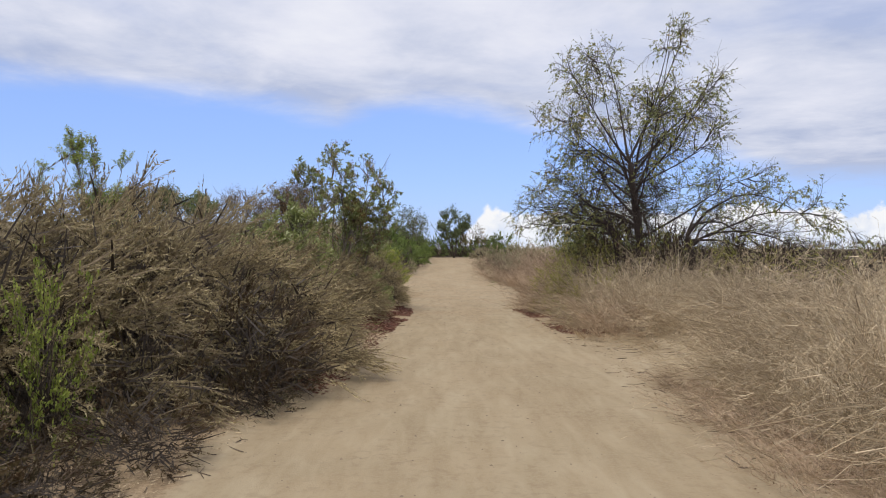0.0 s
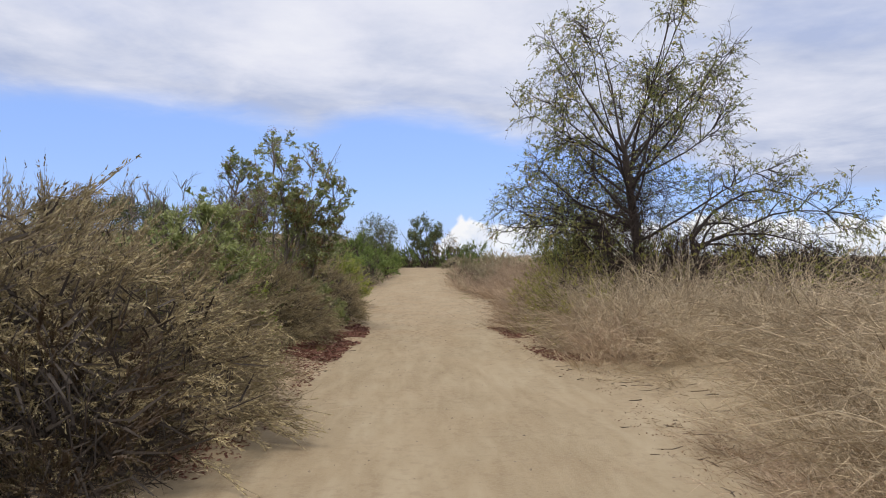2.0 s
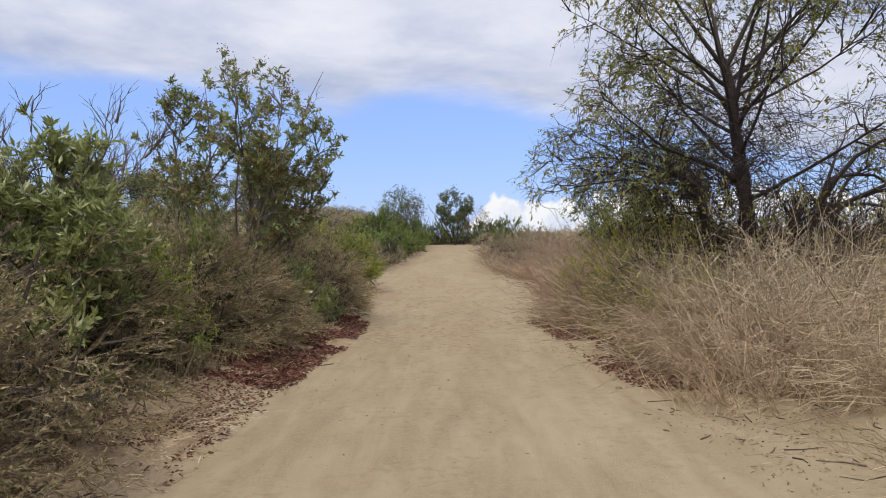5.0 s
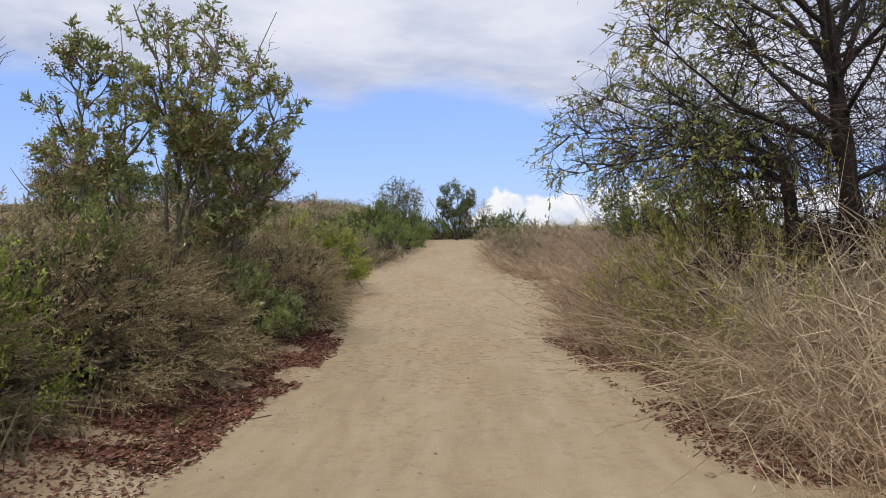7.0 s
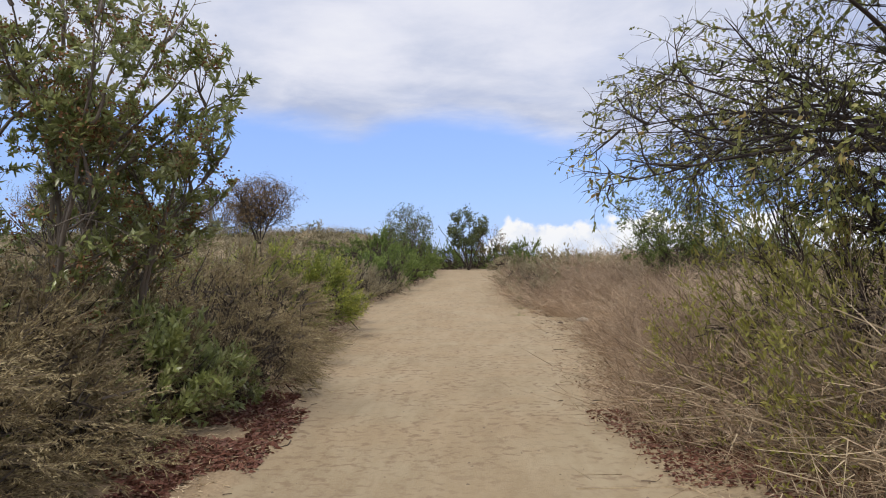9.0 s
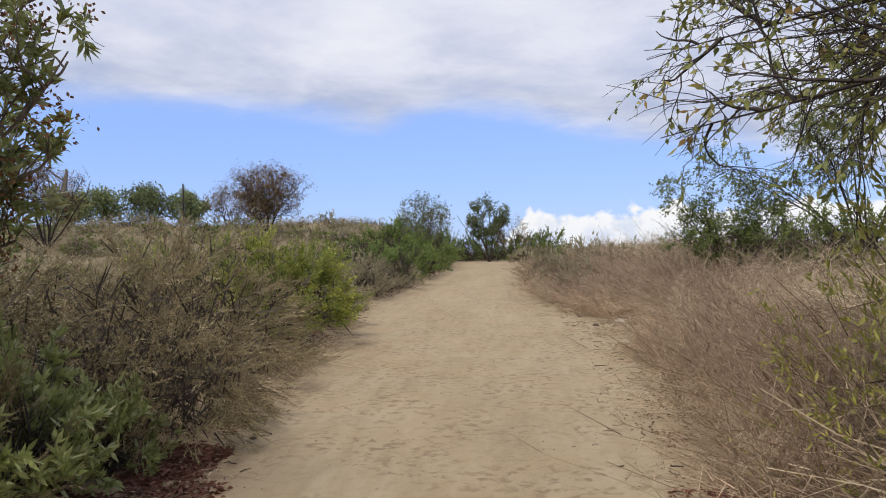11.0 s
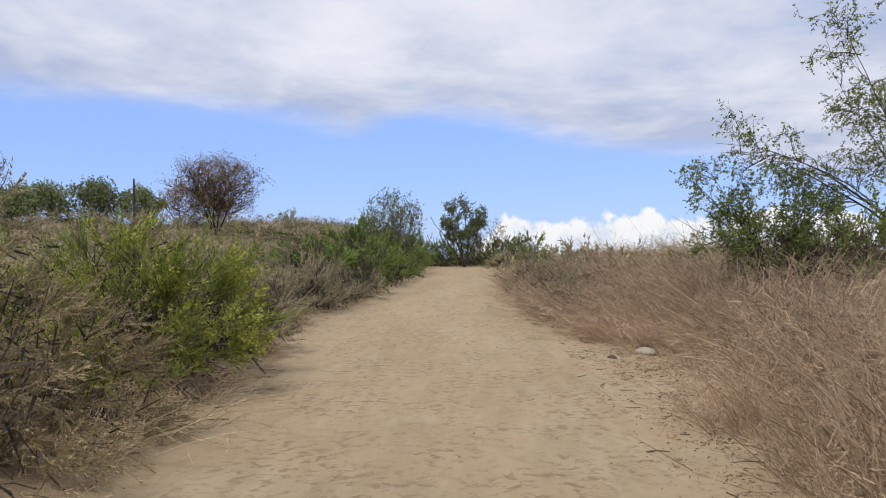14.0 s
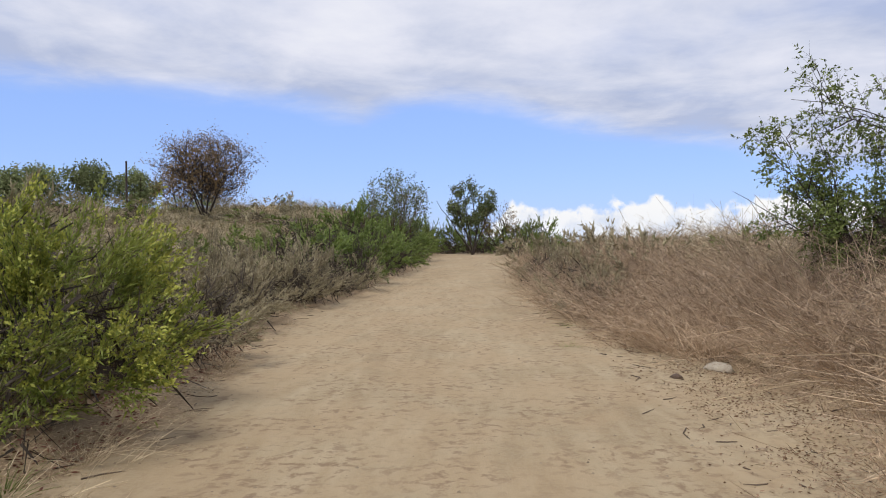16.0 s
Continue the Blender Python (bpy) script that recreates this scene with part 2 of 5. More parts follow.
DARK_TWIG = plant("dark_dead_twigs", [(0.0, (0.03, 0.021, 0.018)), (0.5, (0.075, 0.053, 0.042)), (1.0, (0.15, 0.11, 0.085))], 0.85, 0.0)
TWIG = plant("dead_twigs", [(0.0, (0.065, 0.045, 0.034)), (0.5, (0.15, 0.108, 0.08)), (1.0, (0.29, 0.225, 0.17))], 0.85, 0.0)
STONE = plant("pebbles", [(0.0, (0.14, 0.105, 0.075)), (0.5, (0.27, 0.205, 0.14)), (1.0, (0.42, 0.35, 0.26))], 0.9, 0.0)

# near-black, so the shade inside the shrubs is in the twigs' colour
CORE_SHADE = bark("shade_dark_twigs", (0.022, 0.016, 0.012), (0.065, 0.047, 0.033), 30.0)
LITTER = plant("leaf_crumbs", [(0.0, (0.13, 0.075, 0.048)), (0.5, (0.24, 0.155, 0.10)), (1.0, (0.36, 0.26, 0.17))], 0.8, 0.0)
SLOPE_STRAW = plant("slope_straw", [(0.0, (0.10, 0.085, 0.042)), (0.5, (0.20, 0.172, 0.092)), (1.0, (0.32, 0.27, 0.16))], 0.8, 0.2)

# ---- lay of the land ----
LATTICE = np.random.RandomState(5).rand(256, 256)


def vnoise(x, y):
    """Smooth value noise, 0 to 1, one cell a unit."""
    x, y = np.asarray(x, float), np.asarray(y, float)
    i, j = np.floor(x).astype(int), np.floor(y).astype(int)
    u, v = x - i, y - j
    u, v = u * u * (3 - 2 * u), v * v * (3 - 2 * v)
    a, b = LATTICE[i % 256, j % 256], LATTICE[(i + 1) % 256, j % 256]
    c, d = LATTICE[i % 256, (j + 1) % 256], LATTICE[(i + 1) % 256, (j + 1) % 256]
    return (a * (1 - u) + b * u) * (1 - v) + (c * (1 - u) + d * u) * v


def step(v, a, b):
    t = np.clip((np.asarray(v, float) - a) / (b - a), 0, 1)
    return t * t * (3 - 2 * t)


def left_edge(y):
    return np.interp(y, [-20, 2, 4, 6, 8, 11, 14, 16, 18, 19.5, 22, 25, 27, 30, 34, 38, 44, 64, 100], [-2.1, -2.0, -1.9, -1.65, -1.22, -1.12, -1.02, -0.85, -0.9, -1.1, -1.45, -1.5, -1.75, -2.1, -2.2, -1.5, -1.25, -1.1, -2])


def right_edge(y):
    return np.interp(y, [-20, 4, 10, 13.5, 17, 19.3, 22.4, 28, 32, 40, 64, 100], [2.3, 2.25, 2.3, 2.2, 1.95, 1.7, 2.25, 2.45, 2.05, 2.1, 2.6, 4])


def height(x, y):
    """The land's height."""
    x, y = np.asarray(x, float), np.asarray(y, float)
    z = 0.75 * step(y, 24, 66) - 0.9 * step(y, 66, 110)
    l, r = left_edge(y) - x, x - right_edge(y)
    z = z + 0.16 * step(l, -0.2, 1.2) + 0.22 * step(r, 0.3, 2.6)
    fall = 1 - step(y, 75, 140)
    z = z + 2.75 * step(l, 0.8, 6.2) * step(y, 24, 66) * fall + 0.7 * step(l, 1.5, 6) * (1 - step(y, 12, 24)) * step(y, -40, 0)
    z = z + 0.35 * step(l, 14, 26) * step(y, 28, 46) * (1 - step(y, 64, 74))
    z = z + 0.55 * step(r, 0.8, 6) * step(y, 18, 34) * fall
    off = step(np.maximum(l, r), 0.0, 1.0)
    z = z + off * (0.16 * (vnoise(x * 0.7, y * 0.7) - 0.5) + 0.06 * (vnoise(x * 2.6 + 9, y * 2.6) - 0.5))
    near = (1 - step(np.abs(y - 15), 30, 45)) * (1 - step(np.abs(x), 5, 8))
    z = z + near * (0.018 * (vnoise(x * 2.3, y * 1.7 + 7) - 0.5) + 0.006 * (vnoise(x * 6.1 + 3, y * 5.3) - 0.5))
    return z


def spread(a, b, fine, outer_a, outer_b, growth=1.25):
    v = list(np.arange(a, b + fine / 2, fine))
    s, p = fine, v[-1]
    while p < outer_b:
        s *= growth
        p += s
        v.append(p)
    s, p, q = fine, v[0], []
    while p > outer_a:
        s *= growth
        p -= s
        q.append(p)
    return np.array(q[::-1] + v)


class Geo:
    """Vertices, quads and triangles, gathered and turned into one mesh."""

    def __init__(self):
        self.v, self.q, self.t, self.tone, self.n = [], [], [], [], 0

    def put(self, verts, quads=None, tris=None, tone=None):
        """tone: a lightness for each piece (a shoot, a stem, a leaf), 0 to 1."""
        verts = np.asarray(verts, float).reshape(-1, 3)
        tone = np.full(1, 0.5) if tone is None else np.asarray(tone, float)
        self.tone.append(np.repeat(tone, len(verts) // len(tone)))
        if quads is not None and len(quads):
            self.q.append(np.asarray(quads, int).reshape(-1, 4) + self.n)
        if tris is not None and len(tris):
            self.t.append(np.asarray(tris, int).reshape(-1, 3) + self.n)
        self.v.append(verts)
        self.n += len(verts)
        return self

    def mesh(self, name, mat, smooth=False):
        me = bpy.data.meshes.new(name)
        v = np.concatenate(self.v) if self.v else np.zeros((0, 3))
        q = np.concatenate(self.q) if self.q else np.zeros((0, 4), int)
        t = np.concatenate(self.t) if self.t else np.zeros((0, 3), int)
        me.vertices.add(len(v))
        me.vertices.foreach_set("co", v.astype(np.float32).ravel())
        me.loops.add(q.size + t.size)
        me.loops.foreach_set("vertex_index", np.concatenate([q.ravel(), t.ravel()]).astype(np.int32))
        me.polygons.add(len(q) + len(t))
        me.polygons.foreach_set("loop_start", np.concatenate([np.arange(len(q)) * 4, q.size + np.arange(len(t)) * 3]).astype(np.int32))
        me.update(calc_edges=True)
        me.materials.append(mat)
        me.attributes.new("tone", "FLOAT", "POINT").data.foreach_set("value", np.concatenate(self.tone).astype(np.float32))
        if smooth:
            me.polygons.foreach_set("use_smooth", np.ones(len(me.polygons), bool))
        return me


def make_ground():
    xs = spread(-3.2, 4.2, 0.095, -1800, 1800)
    ys = spread(-1, 34, 0.14, -1800, 1800, 1.12)
    gx, gy = np.meshgrid(xs, ys)
    g = Geo()
    i = np.arange(len(xs) * len(ys)).reshape(len(ys), len(xs))
    g.put(np.stack([gx, gy, height(gx, gy)], -1).reshape(-1, 3), np.stack([i[:-1, :-1], i[:-1, 1:], i[1:, 1:], i[1:, :-1]], -1))
    me = g.mesh("ground", GROUND, True)
    x, y = gx.ravel(), gy.ravel()
    l, r = left_edge(y) - x, x - right_edge(y)
    wob = 0.5 * (vnoise(x * 1.7, y * 1.7) - 0.5)
    open_sand = 1.5 * step(y, 7.4, 8.8) * (1 - step(y, 11.3, 12.8)) + 0.9 * step(y, 19.5, 22) * (1 - step(y, 27, 30))
    bare = 1 - step(np.maximum(l + wob, (r - open_sand + wob) * 0.6), -0.15, 0.45)
    me.attributes.new("bare", "FLOAT", "POINT").data.foreach_set("value", bare.astype(np.float32))
    me.attributes.new("wild", "FLOAT", "POINT").data.foreach_set("value", step(np.maximum(l, r), 2.0, 6.0).astype(np.float32))
    tagged(new("ground", me), "pale sandy trail between dark soil banks and dry slopes", "ground", kind="structure")


make_ground()

# ---- plant building blocks ----


def unit(v):
    v = np.asarray(v, float)
    return v / np.maximum(np.linalg.norm(v, axis=-1, keepdims=True), 1e-9)


def any_dir(rng, n):
    return unit(rng.normal(size=(n, 3)))


def ribbons(g, roots, ways, lengths, width, segs, bend, taper=0.75, curl=None, tone=None):
    """Thin tapering strips. bend (n,3): how far the tip is pushed aside, in lengths."""
    n = len(roots)
    s = np.linspace(0, 1, segs + 1)[None, :, None]
    L = np.asarray(lengths, float).reshape(-1, 1, 1)
    mid = roots[:, None, :] + L * (ways[:, None, :] * s + bend[:, None, :] * s * s)
    if curl is not None:
        mid = mid + L * curl[:, None, :] * np.sin(s * 5.2)
    tan = unit(ways[:, None, :] + 2 * bend[:, None, :] * s)
    ref = np.roll(ways, 1, axis=1) * np.array([1, -1, 1])
    side = unit(np.cross(tan, ref[:, None, :]))
    w = (np.asarray(width, float).reshape(-1, 1, 1) if np.ndim(width) else width) * (1 - taper * s) * 0.5
    v = np.stack([mid - side * w, mid + side * w], 2).reshape(-1, 3)
    base = (np.arange(n) * (segs + 1) * 2)[:, None] + np.arange(segs)[None, :] * 2
    g.put(v, np.stack([base, base + 1, base + 3, base + 2], -1), tone=tone)
    return mid, tan


def tubes(g, pts, rad, sides=5):
    """Round tapering branches. pts (b,k,3), rad (b,k)."""
    b, k, _ = pts.shape
    tan = np.empty_like(pts)
    tan[:, 1:-1] = pts[:, 2:] - pts[:, :-2]
    tan[:, 0], tan[:, -1] = pts[:, 1] - pts[:, 0], pts[:, -1] - pts[:, -2]
    tan = unit(tan)
    ref = np.where(np.abs(tan[:, :1, 2:3]) > 0.8, np.array([1.0, 0, 0]), np.array([0, 0, 1.0]))
    u = unit(np.cross(tan, ref))
    w = np.cross(tan, u)
    a = np.arange(sides) * 2 * math.pi / sides
    ring = u[:, :, None, :] * np.cos(a)[None, None, :, None] + w[:, :, None, :] * np.sin(a)[None, None, :, None]
    v = pts[:, :, None, :] + ring * rad[:, :, None, None]
    i = np.arange(b * k * sides).reshape(b, k, sides)
    j = np.roll(i, -1, axis=2)
    g.put(v.reshape(-1, 3), np.stack([i[:, :-1], j[:, :-1], j[:, 1:], i[:, 1:]], -1).reshape(-1, 4))


def blades(g, at, ways, length, width, rng, fold=0.0, tone=None):
    """Leaves: a pointed lozenge each, folded along the midrib if fold is set."""
    n = len(at)
    L = np.broadcast_to(np.asarray(length, float), (n,))[:, None]
    W = np.broadcast_to(np.asarray(width, float), (n,))[:, None] * 0.5
    side = unit(np.cross(ways, any_dir(rng, n)))
    up = np.cross(side, ways)
    a, d = at, at + ways * L
    b = at + ways * L * 0.45 + side * W + up * W * fold
    c = at + ways * L * 0.45 - side * W + up * W * fold
    i = np.arange(n) * 4
    v = np.stack([a, b, d, c], 1)
    if fold:
        g.put(v, tris=np.concatenate([np.stack([i, i + 1, i + 2], -1), np.stack([i, i + 2, i + 3], -1)]), tone=tone)
    else:
        g.put(v, np.stack([i, i + 1, i + 2, i + 3], -1), tone=tone)


def needles(g, at, ways, length, width, rng, tone=None):
    """The smallest leaves: one slim triangle each."""
    n = len(at)
    L = np.broadcast_to(np.asarray(length, float), (n,))[:, None]
    side = unit(np.cross(ways, any_dir(rng, n))) * (width * 0.5)
    v = np.stack([at - side, at + side, at + ways * L], 1)
    g.put(v, tris=np.arange(n * 3).reshape(-1, 3), tone=tone)


def grow(rng, roots, ways, lengths, k, wobble, lift):
    """Wandering branches: lift above zero bends them up, below zero lets them droop. lift may be (b,)."""
    pts = [roots]
    w = unit(ways)
    up = np.array([0, 0, 1.0])
    L = np.asarray(lengths, float).reshape(-1, 1) / (k - 1)
    lf = np.broadcast_to(np.asarray(lift, float), (len(roots),))[:, None]
    for _ in range(k - 1):
        w = unit(w + rng.normal(size=w.shape) * wobble + up * lf / (k - 1))
        pts.append(pts[-1] + w * L)
    return np.stack(pts, 1)


def forks(rng, pts, count, lo, hi, angle, jitter=0.25):
    """Places and ways of side branches on branches pts: (roots, ways, parent index, place along)."""
    b, k, _ = pts.shape
    par = np.repeat(np.arange(b), count)
    s = rng.uniform(lo, hi, len(par)) * (k - 1)
    i = np.minimum(s.astype(int), k - 2)
    f = (s - i)[:, None]
    p0, p1 = pts[par, i], pts[par, i + 1]
    tan = unit(p1 - p0)
    side = unit(np.cross(tan, any_dir(rng, len(par))))
    a = np.radians(angle) * (1 + jitter * rng.normal(size=len(par)))[:, None]
    return p0 * (1 - f) + p1 * f, unit(tan * np.cos(a) + side * np.sin(a)), par, s / (k - 1)


def part(name, geo, mat, parent, label="", smooth=False, kind=""):
    ob = new(name, geo.mesh(name, mat, smooth))
    ob.parent = parent
    return tagged(ob, label, kind=kind)


def thing(name, label, category, group=""):
    return tagged(new(name), label, category, group)


def dome(rng, n, lo=-0.15):
    """Directions over the upper part of a ball."""
    v = any_dir(rng, n * 3)
    return v[v[:, 2] > lo][:n]


def stand(x, y, turn=0.0, sx=1.0, sz=1.0, sink=0.03, lean=0.0):
    return pose(x, y, float(height(x, y)) - sink, lean, 0, turn) @ Matrix.Diagonal((sx, sx, sz, 1))


def settle(kinds, rows, rng, turns=(0, 360)):
    """Puts the shrubs of kinds, in turn by chance, at rows of (x, y, width factor, height factor)."""
    left = list(kinds)
    last = {}
    for x, y, sx, sz in rows:
        ob = kinds[rng.randint(len(kinds))]
        m = stand(x, y, rng.uniform(*turns), sx, sz, 0.03, rng.uniform(-4, 4))
        last.setdefault(ob.name, []).append((ob, m))
    for items in last.values():
        for ob, m in items[1:]:
            copy_thing(ob, m)
        items[0][0].matrix_basis = items[0][1]
    for ob in left:
        if ob.name not in last:
            for o in (*ob.children_recursive, ob):
                bpy.data.objects.remove(o)


# ---- shrubs ----


def woody_base(rng, r, h, n, thick, mat, ob, reach=0.8):
    """Crooked stems that fan out from the foot: one part, too tangled to pick apart."""
    g = Geo()
    ways = unit(dome(rng, n, 0.05) * np.array([1, 1, 1.3]))
    n = len(ways)
    roots = np.c_[rng.normal(size=(n, 2)) * r * 0.10, np.zeros(n)]
    pts = grow(rng, roots, ways, np.linalg.norm(ways * np.array([r, r, h]), axis=1) * reach * rng.uniform(0.8, 1.15, n), 5, 0.16, 0.25)
    tubes(g, pts, np.linspace(1, 0.3, 5)[None] * thick * rng.uniform(0.6, 1.2, (n, 1)), 3)
    part("woody_tangle", g, mat, ob, "crooked grey-brown woody stems", kind="stuff")


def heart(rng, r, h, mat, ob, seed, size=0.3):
    """The inside of a shrub: a close tangle of dead twigs that the shoots stand out of, coloured near-black as the
    shade in there.
    """
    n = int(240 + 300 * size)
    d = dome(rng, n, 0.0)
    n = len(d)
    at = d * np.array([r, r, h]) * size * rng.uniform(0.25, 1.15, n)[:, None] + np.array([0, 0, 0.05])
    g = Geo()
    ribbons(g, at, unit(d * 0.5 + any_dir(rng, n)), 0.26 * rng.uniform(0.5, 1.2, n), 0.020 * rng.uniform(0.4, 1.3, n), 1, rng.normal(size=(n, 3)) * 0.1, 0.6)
    part("inner_tangle", g, mat, ob, "matted inner twigs, near-black as the shade inside", kind="stuff")


def feathery_shrub(seed, name, label, leaf, twig, plumes=80, sprays=12, per=7, r=1.0, h=1.15, spray=0.21, leaf_len=0.048, leaf_w=0.018, upright=0.02, comb=(0.45, 0.0, -0.05), group="feathery shrubs", wood=22, solid=0.22, tufts=20, tip=None, brush=0.4, outward=0.75):
    """A mound of plumes; each plume is a curved shoot set with combed sprays of small leaves, with dark gaps between the plumes."""
    rng = np.random.RandomState(seed)
    ob = thing(name, label, "shrub", group)
    # stems take the darker twig colour to deepen the shade inside the mound
    woody_base(rng, r, h, wood, 0.010, TWIG, ob, 0.72)
    # core whose near-black colour shows as shade between the plumes
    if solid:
        heart(rng, r, h, CORE_SHADE, ob, seed, solid)
    core = dome(rng, tufts, -0.05)
    tuft = core[rng.randint(len(core), size=plumes)]
    d = unit(tuft + rng.normal(size=(plumes, 3)) * 0.11)
    d[:, 2] = np.abs(d[:, 2])
    skirt = any_dir(rng, plumes // 4) * np.array([1, 1, 0.25])
    skirt = unit(np.c_[skirt[:, :2], np.abs(skirt[:, 2])])
    d, tuft = np.r_[d, skirt], np.r_[tuft, skirt]
    p = len(d)
    lump = 0.72 + 0.40 * vnoise(d[:, 0] * 1.9 + d[:, 2] * 1.4 + seed * 7, d[:, 1] * 1.9 + seed)
    depth = rng.uniform(0.72, 1.0, p) * lump
    feet = d * np.array([r, r, h]) * depth[:, None] * (1.10 - 0.4 * outward)
    feet[:, 2] = np.where(feet[:, 2] < 0.04, rng.uniform(0.03, 0.22, p), feet[:, 2] + 0.06)
    pw = unit(tuft * outward + d * 0.2 + np.array([0, 0, upright]) + np.array(comb) + rng.normal(size=(p, 3)) * 0.10)
    pl = spray * rng.uniform(1.5, 2.6, p)
    pb = np.c_[rng.normal(size=(p, 2)) * 0.12, rng.normal(-0.12, 0.12, p)]
    g = Geo()
    ribbons(g, feet, pw, pl, 0.006, 3, pb)
    own = np.repeat(np.arange(p), sprays)
    n = len(own)
    s = rng.uniform(0.12, 1.0, n)[:, None]
    roots = feet[own] + pl[own, None] * (pw[own] * s + pb[own] * s * s)
    ways = unit(pw[own] + 2 * pb[own] * s + rng.normal(size=(n, 3)) * 0.17)
    L = spray * rng.uniform(0.6, 1.45, n)
    bend = np.c_[rng.normal(size=(n, 2)) * 0.14, rng.normal(0.02, 0.14, n)]
    ribbons(g, roots, ways, L, 0.0045, 1, bend)
    part("shoot_mass", g, twig, ob, "thin pale twigs", kind="stuff")
    g = Geo()
    k = n * per
    pick = np.repeat(np.arange(n), per)
    s = rng.uniform(0.1, 1.0, k)[:, None]
    at = roots[pick] + L[pick, None] * (ways[pick] * s + bend[pick] * s * s)
    needles(g, at, unit(ways[pick] + 2 * bend[pick] * s + rng.normal(size=(k, 3)) * brush), leaf_len * rng.uniform(0.6, 1.5, k), leaf_w, rng, np.clip(0.55 * rng.rand(p)[own] + 0.45 * rng.rand(n), 0, 1)[pick])
    part("foliage", g, leaf, ob, kind="stuff")
    if tip:
        g = Geo()
        top = np.where((vnoise(roots[:, 0] * 3 + seed, roots[:, 1] * 3 + roots[:, 2] * 3) > 0.42) & (roots[:, 2] > h * 0.15) & (rng.rand(n) < 0.85))[0]
        pick = np.repeat(top, 10)
        k = len(pick)
        at = roots[pick] + L[pick, None] * (ways[pick] + bend[pick]) * rng.uniform(0.65, 1.05, k)[:, None] + rng.normal(size=(k, 3)) * 0.012
        blades(g, at, unit(ways[pick] + rng.normal(size=(k, 3)) * 0.5), 0.032, 0.015, rng)
        part("flower_head", g, tip, ob, "yellowish flowering tips", kind="stuff")
    return ob


def leafy_shrub(seed, name, label, leaf, twig, plumes=60, shoots=8, per=11, r=0.8, h=1.2, leaf_len=0.06, leaf_w=0.032, spray=0.2, group="leafy shrubs", wood=14, upright=0.35, solid=0.5):
    """A bush of leafy plumes, each a bunch of shoots."""
    rng = np.random.RandomState(seed)
    ob = thing(name, label, "shrub", group)
    woody_base(rng, r, h, wood, 0.012, twig, ob)
    # near-black core, painted shade behind the leaves
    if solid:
        heart(rng, r, h, CORE_SHADE, ob, seed, solid)
    d = dome(rng, plumes, -0.2)
    p = len(d)
    lump = 0.62 + 0.55 * vnoise(d[:, 0] * 2.2 + d[:, 2] * 1.7 + seed * 3, d[:, 1] * 2.2 + seed * 5)
    depth = rng.uniform(0.62, 1.0, p) * lump
    feet = d * np.array([r, r, h]) * depth[:, None] * 0.85
    feet[:, 2] = np.maximum(feet[:, 2] + 0.10, 0.04)
    pw = unit(d * 0.75 + np.array([0, 0, upright]) + rng.normal(size=(p, 3)) * 0.22)
    pl = spray * rng.uniform(1.0, 1.9, p)
    own = np.repeat(np.arange(p), shoots)
    n = len(own)
    s = rng.uniform(0.0, 1.0, n)
    roots = feet[own] + pw[own] * (pl[own] * s)[:, None] + rng.normal(size=(n, 3)) * spray * 0.16
    ways = unit(pw[own] + rng.normal(size=(n, 3)) * 0.35)
    L = spray * rng.uniform(0.5, 1.2, n)
    bend = rng.normal(size=(n, 3)) * 0.10
    g = Geo()
    ribbons(g, feet, pw, pl, 0.010, 2, pw * 0)
    ribbons(g, roots, ways, L, 0.006, 1, bend)
    part("shoot_mass", g, twig, ob, kind="stuff")
    g = Geo()
    k = n * per
    pick = np.repeat(np.arange(n), per)
    f = rng.uniform(0.05, 1.05, k)[:, None]
    at = roots[pick] + L[pick, None] * (ways[pick] * f + bend[pick] * f * f)
    blades(g, at, unit(ways[pick] * 0.8 + rng.normal(size=(k, 3)) * 0.55), leaf_len * rng.uniform(0.6, 1.4, k), leaf_w, rng, 0.0, rng.rand(n)[pick])
    part("foliage", g, leaf, ob, kind="stuff")
    return ob


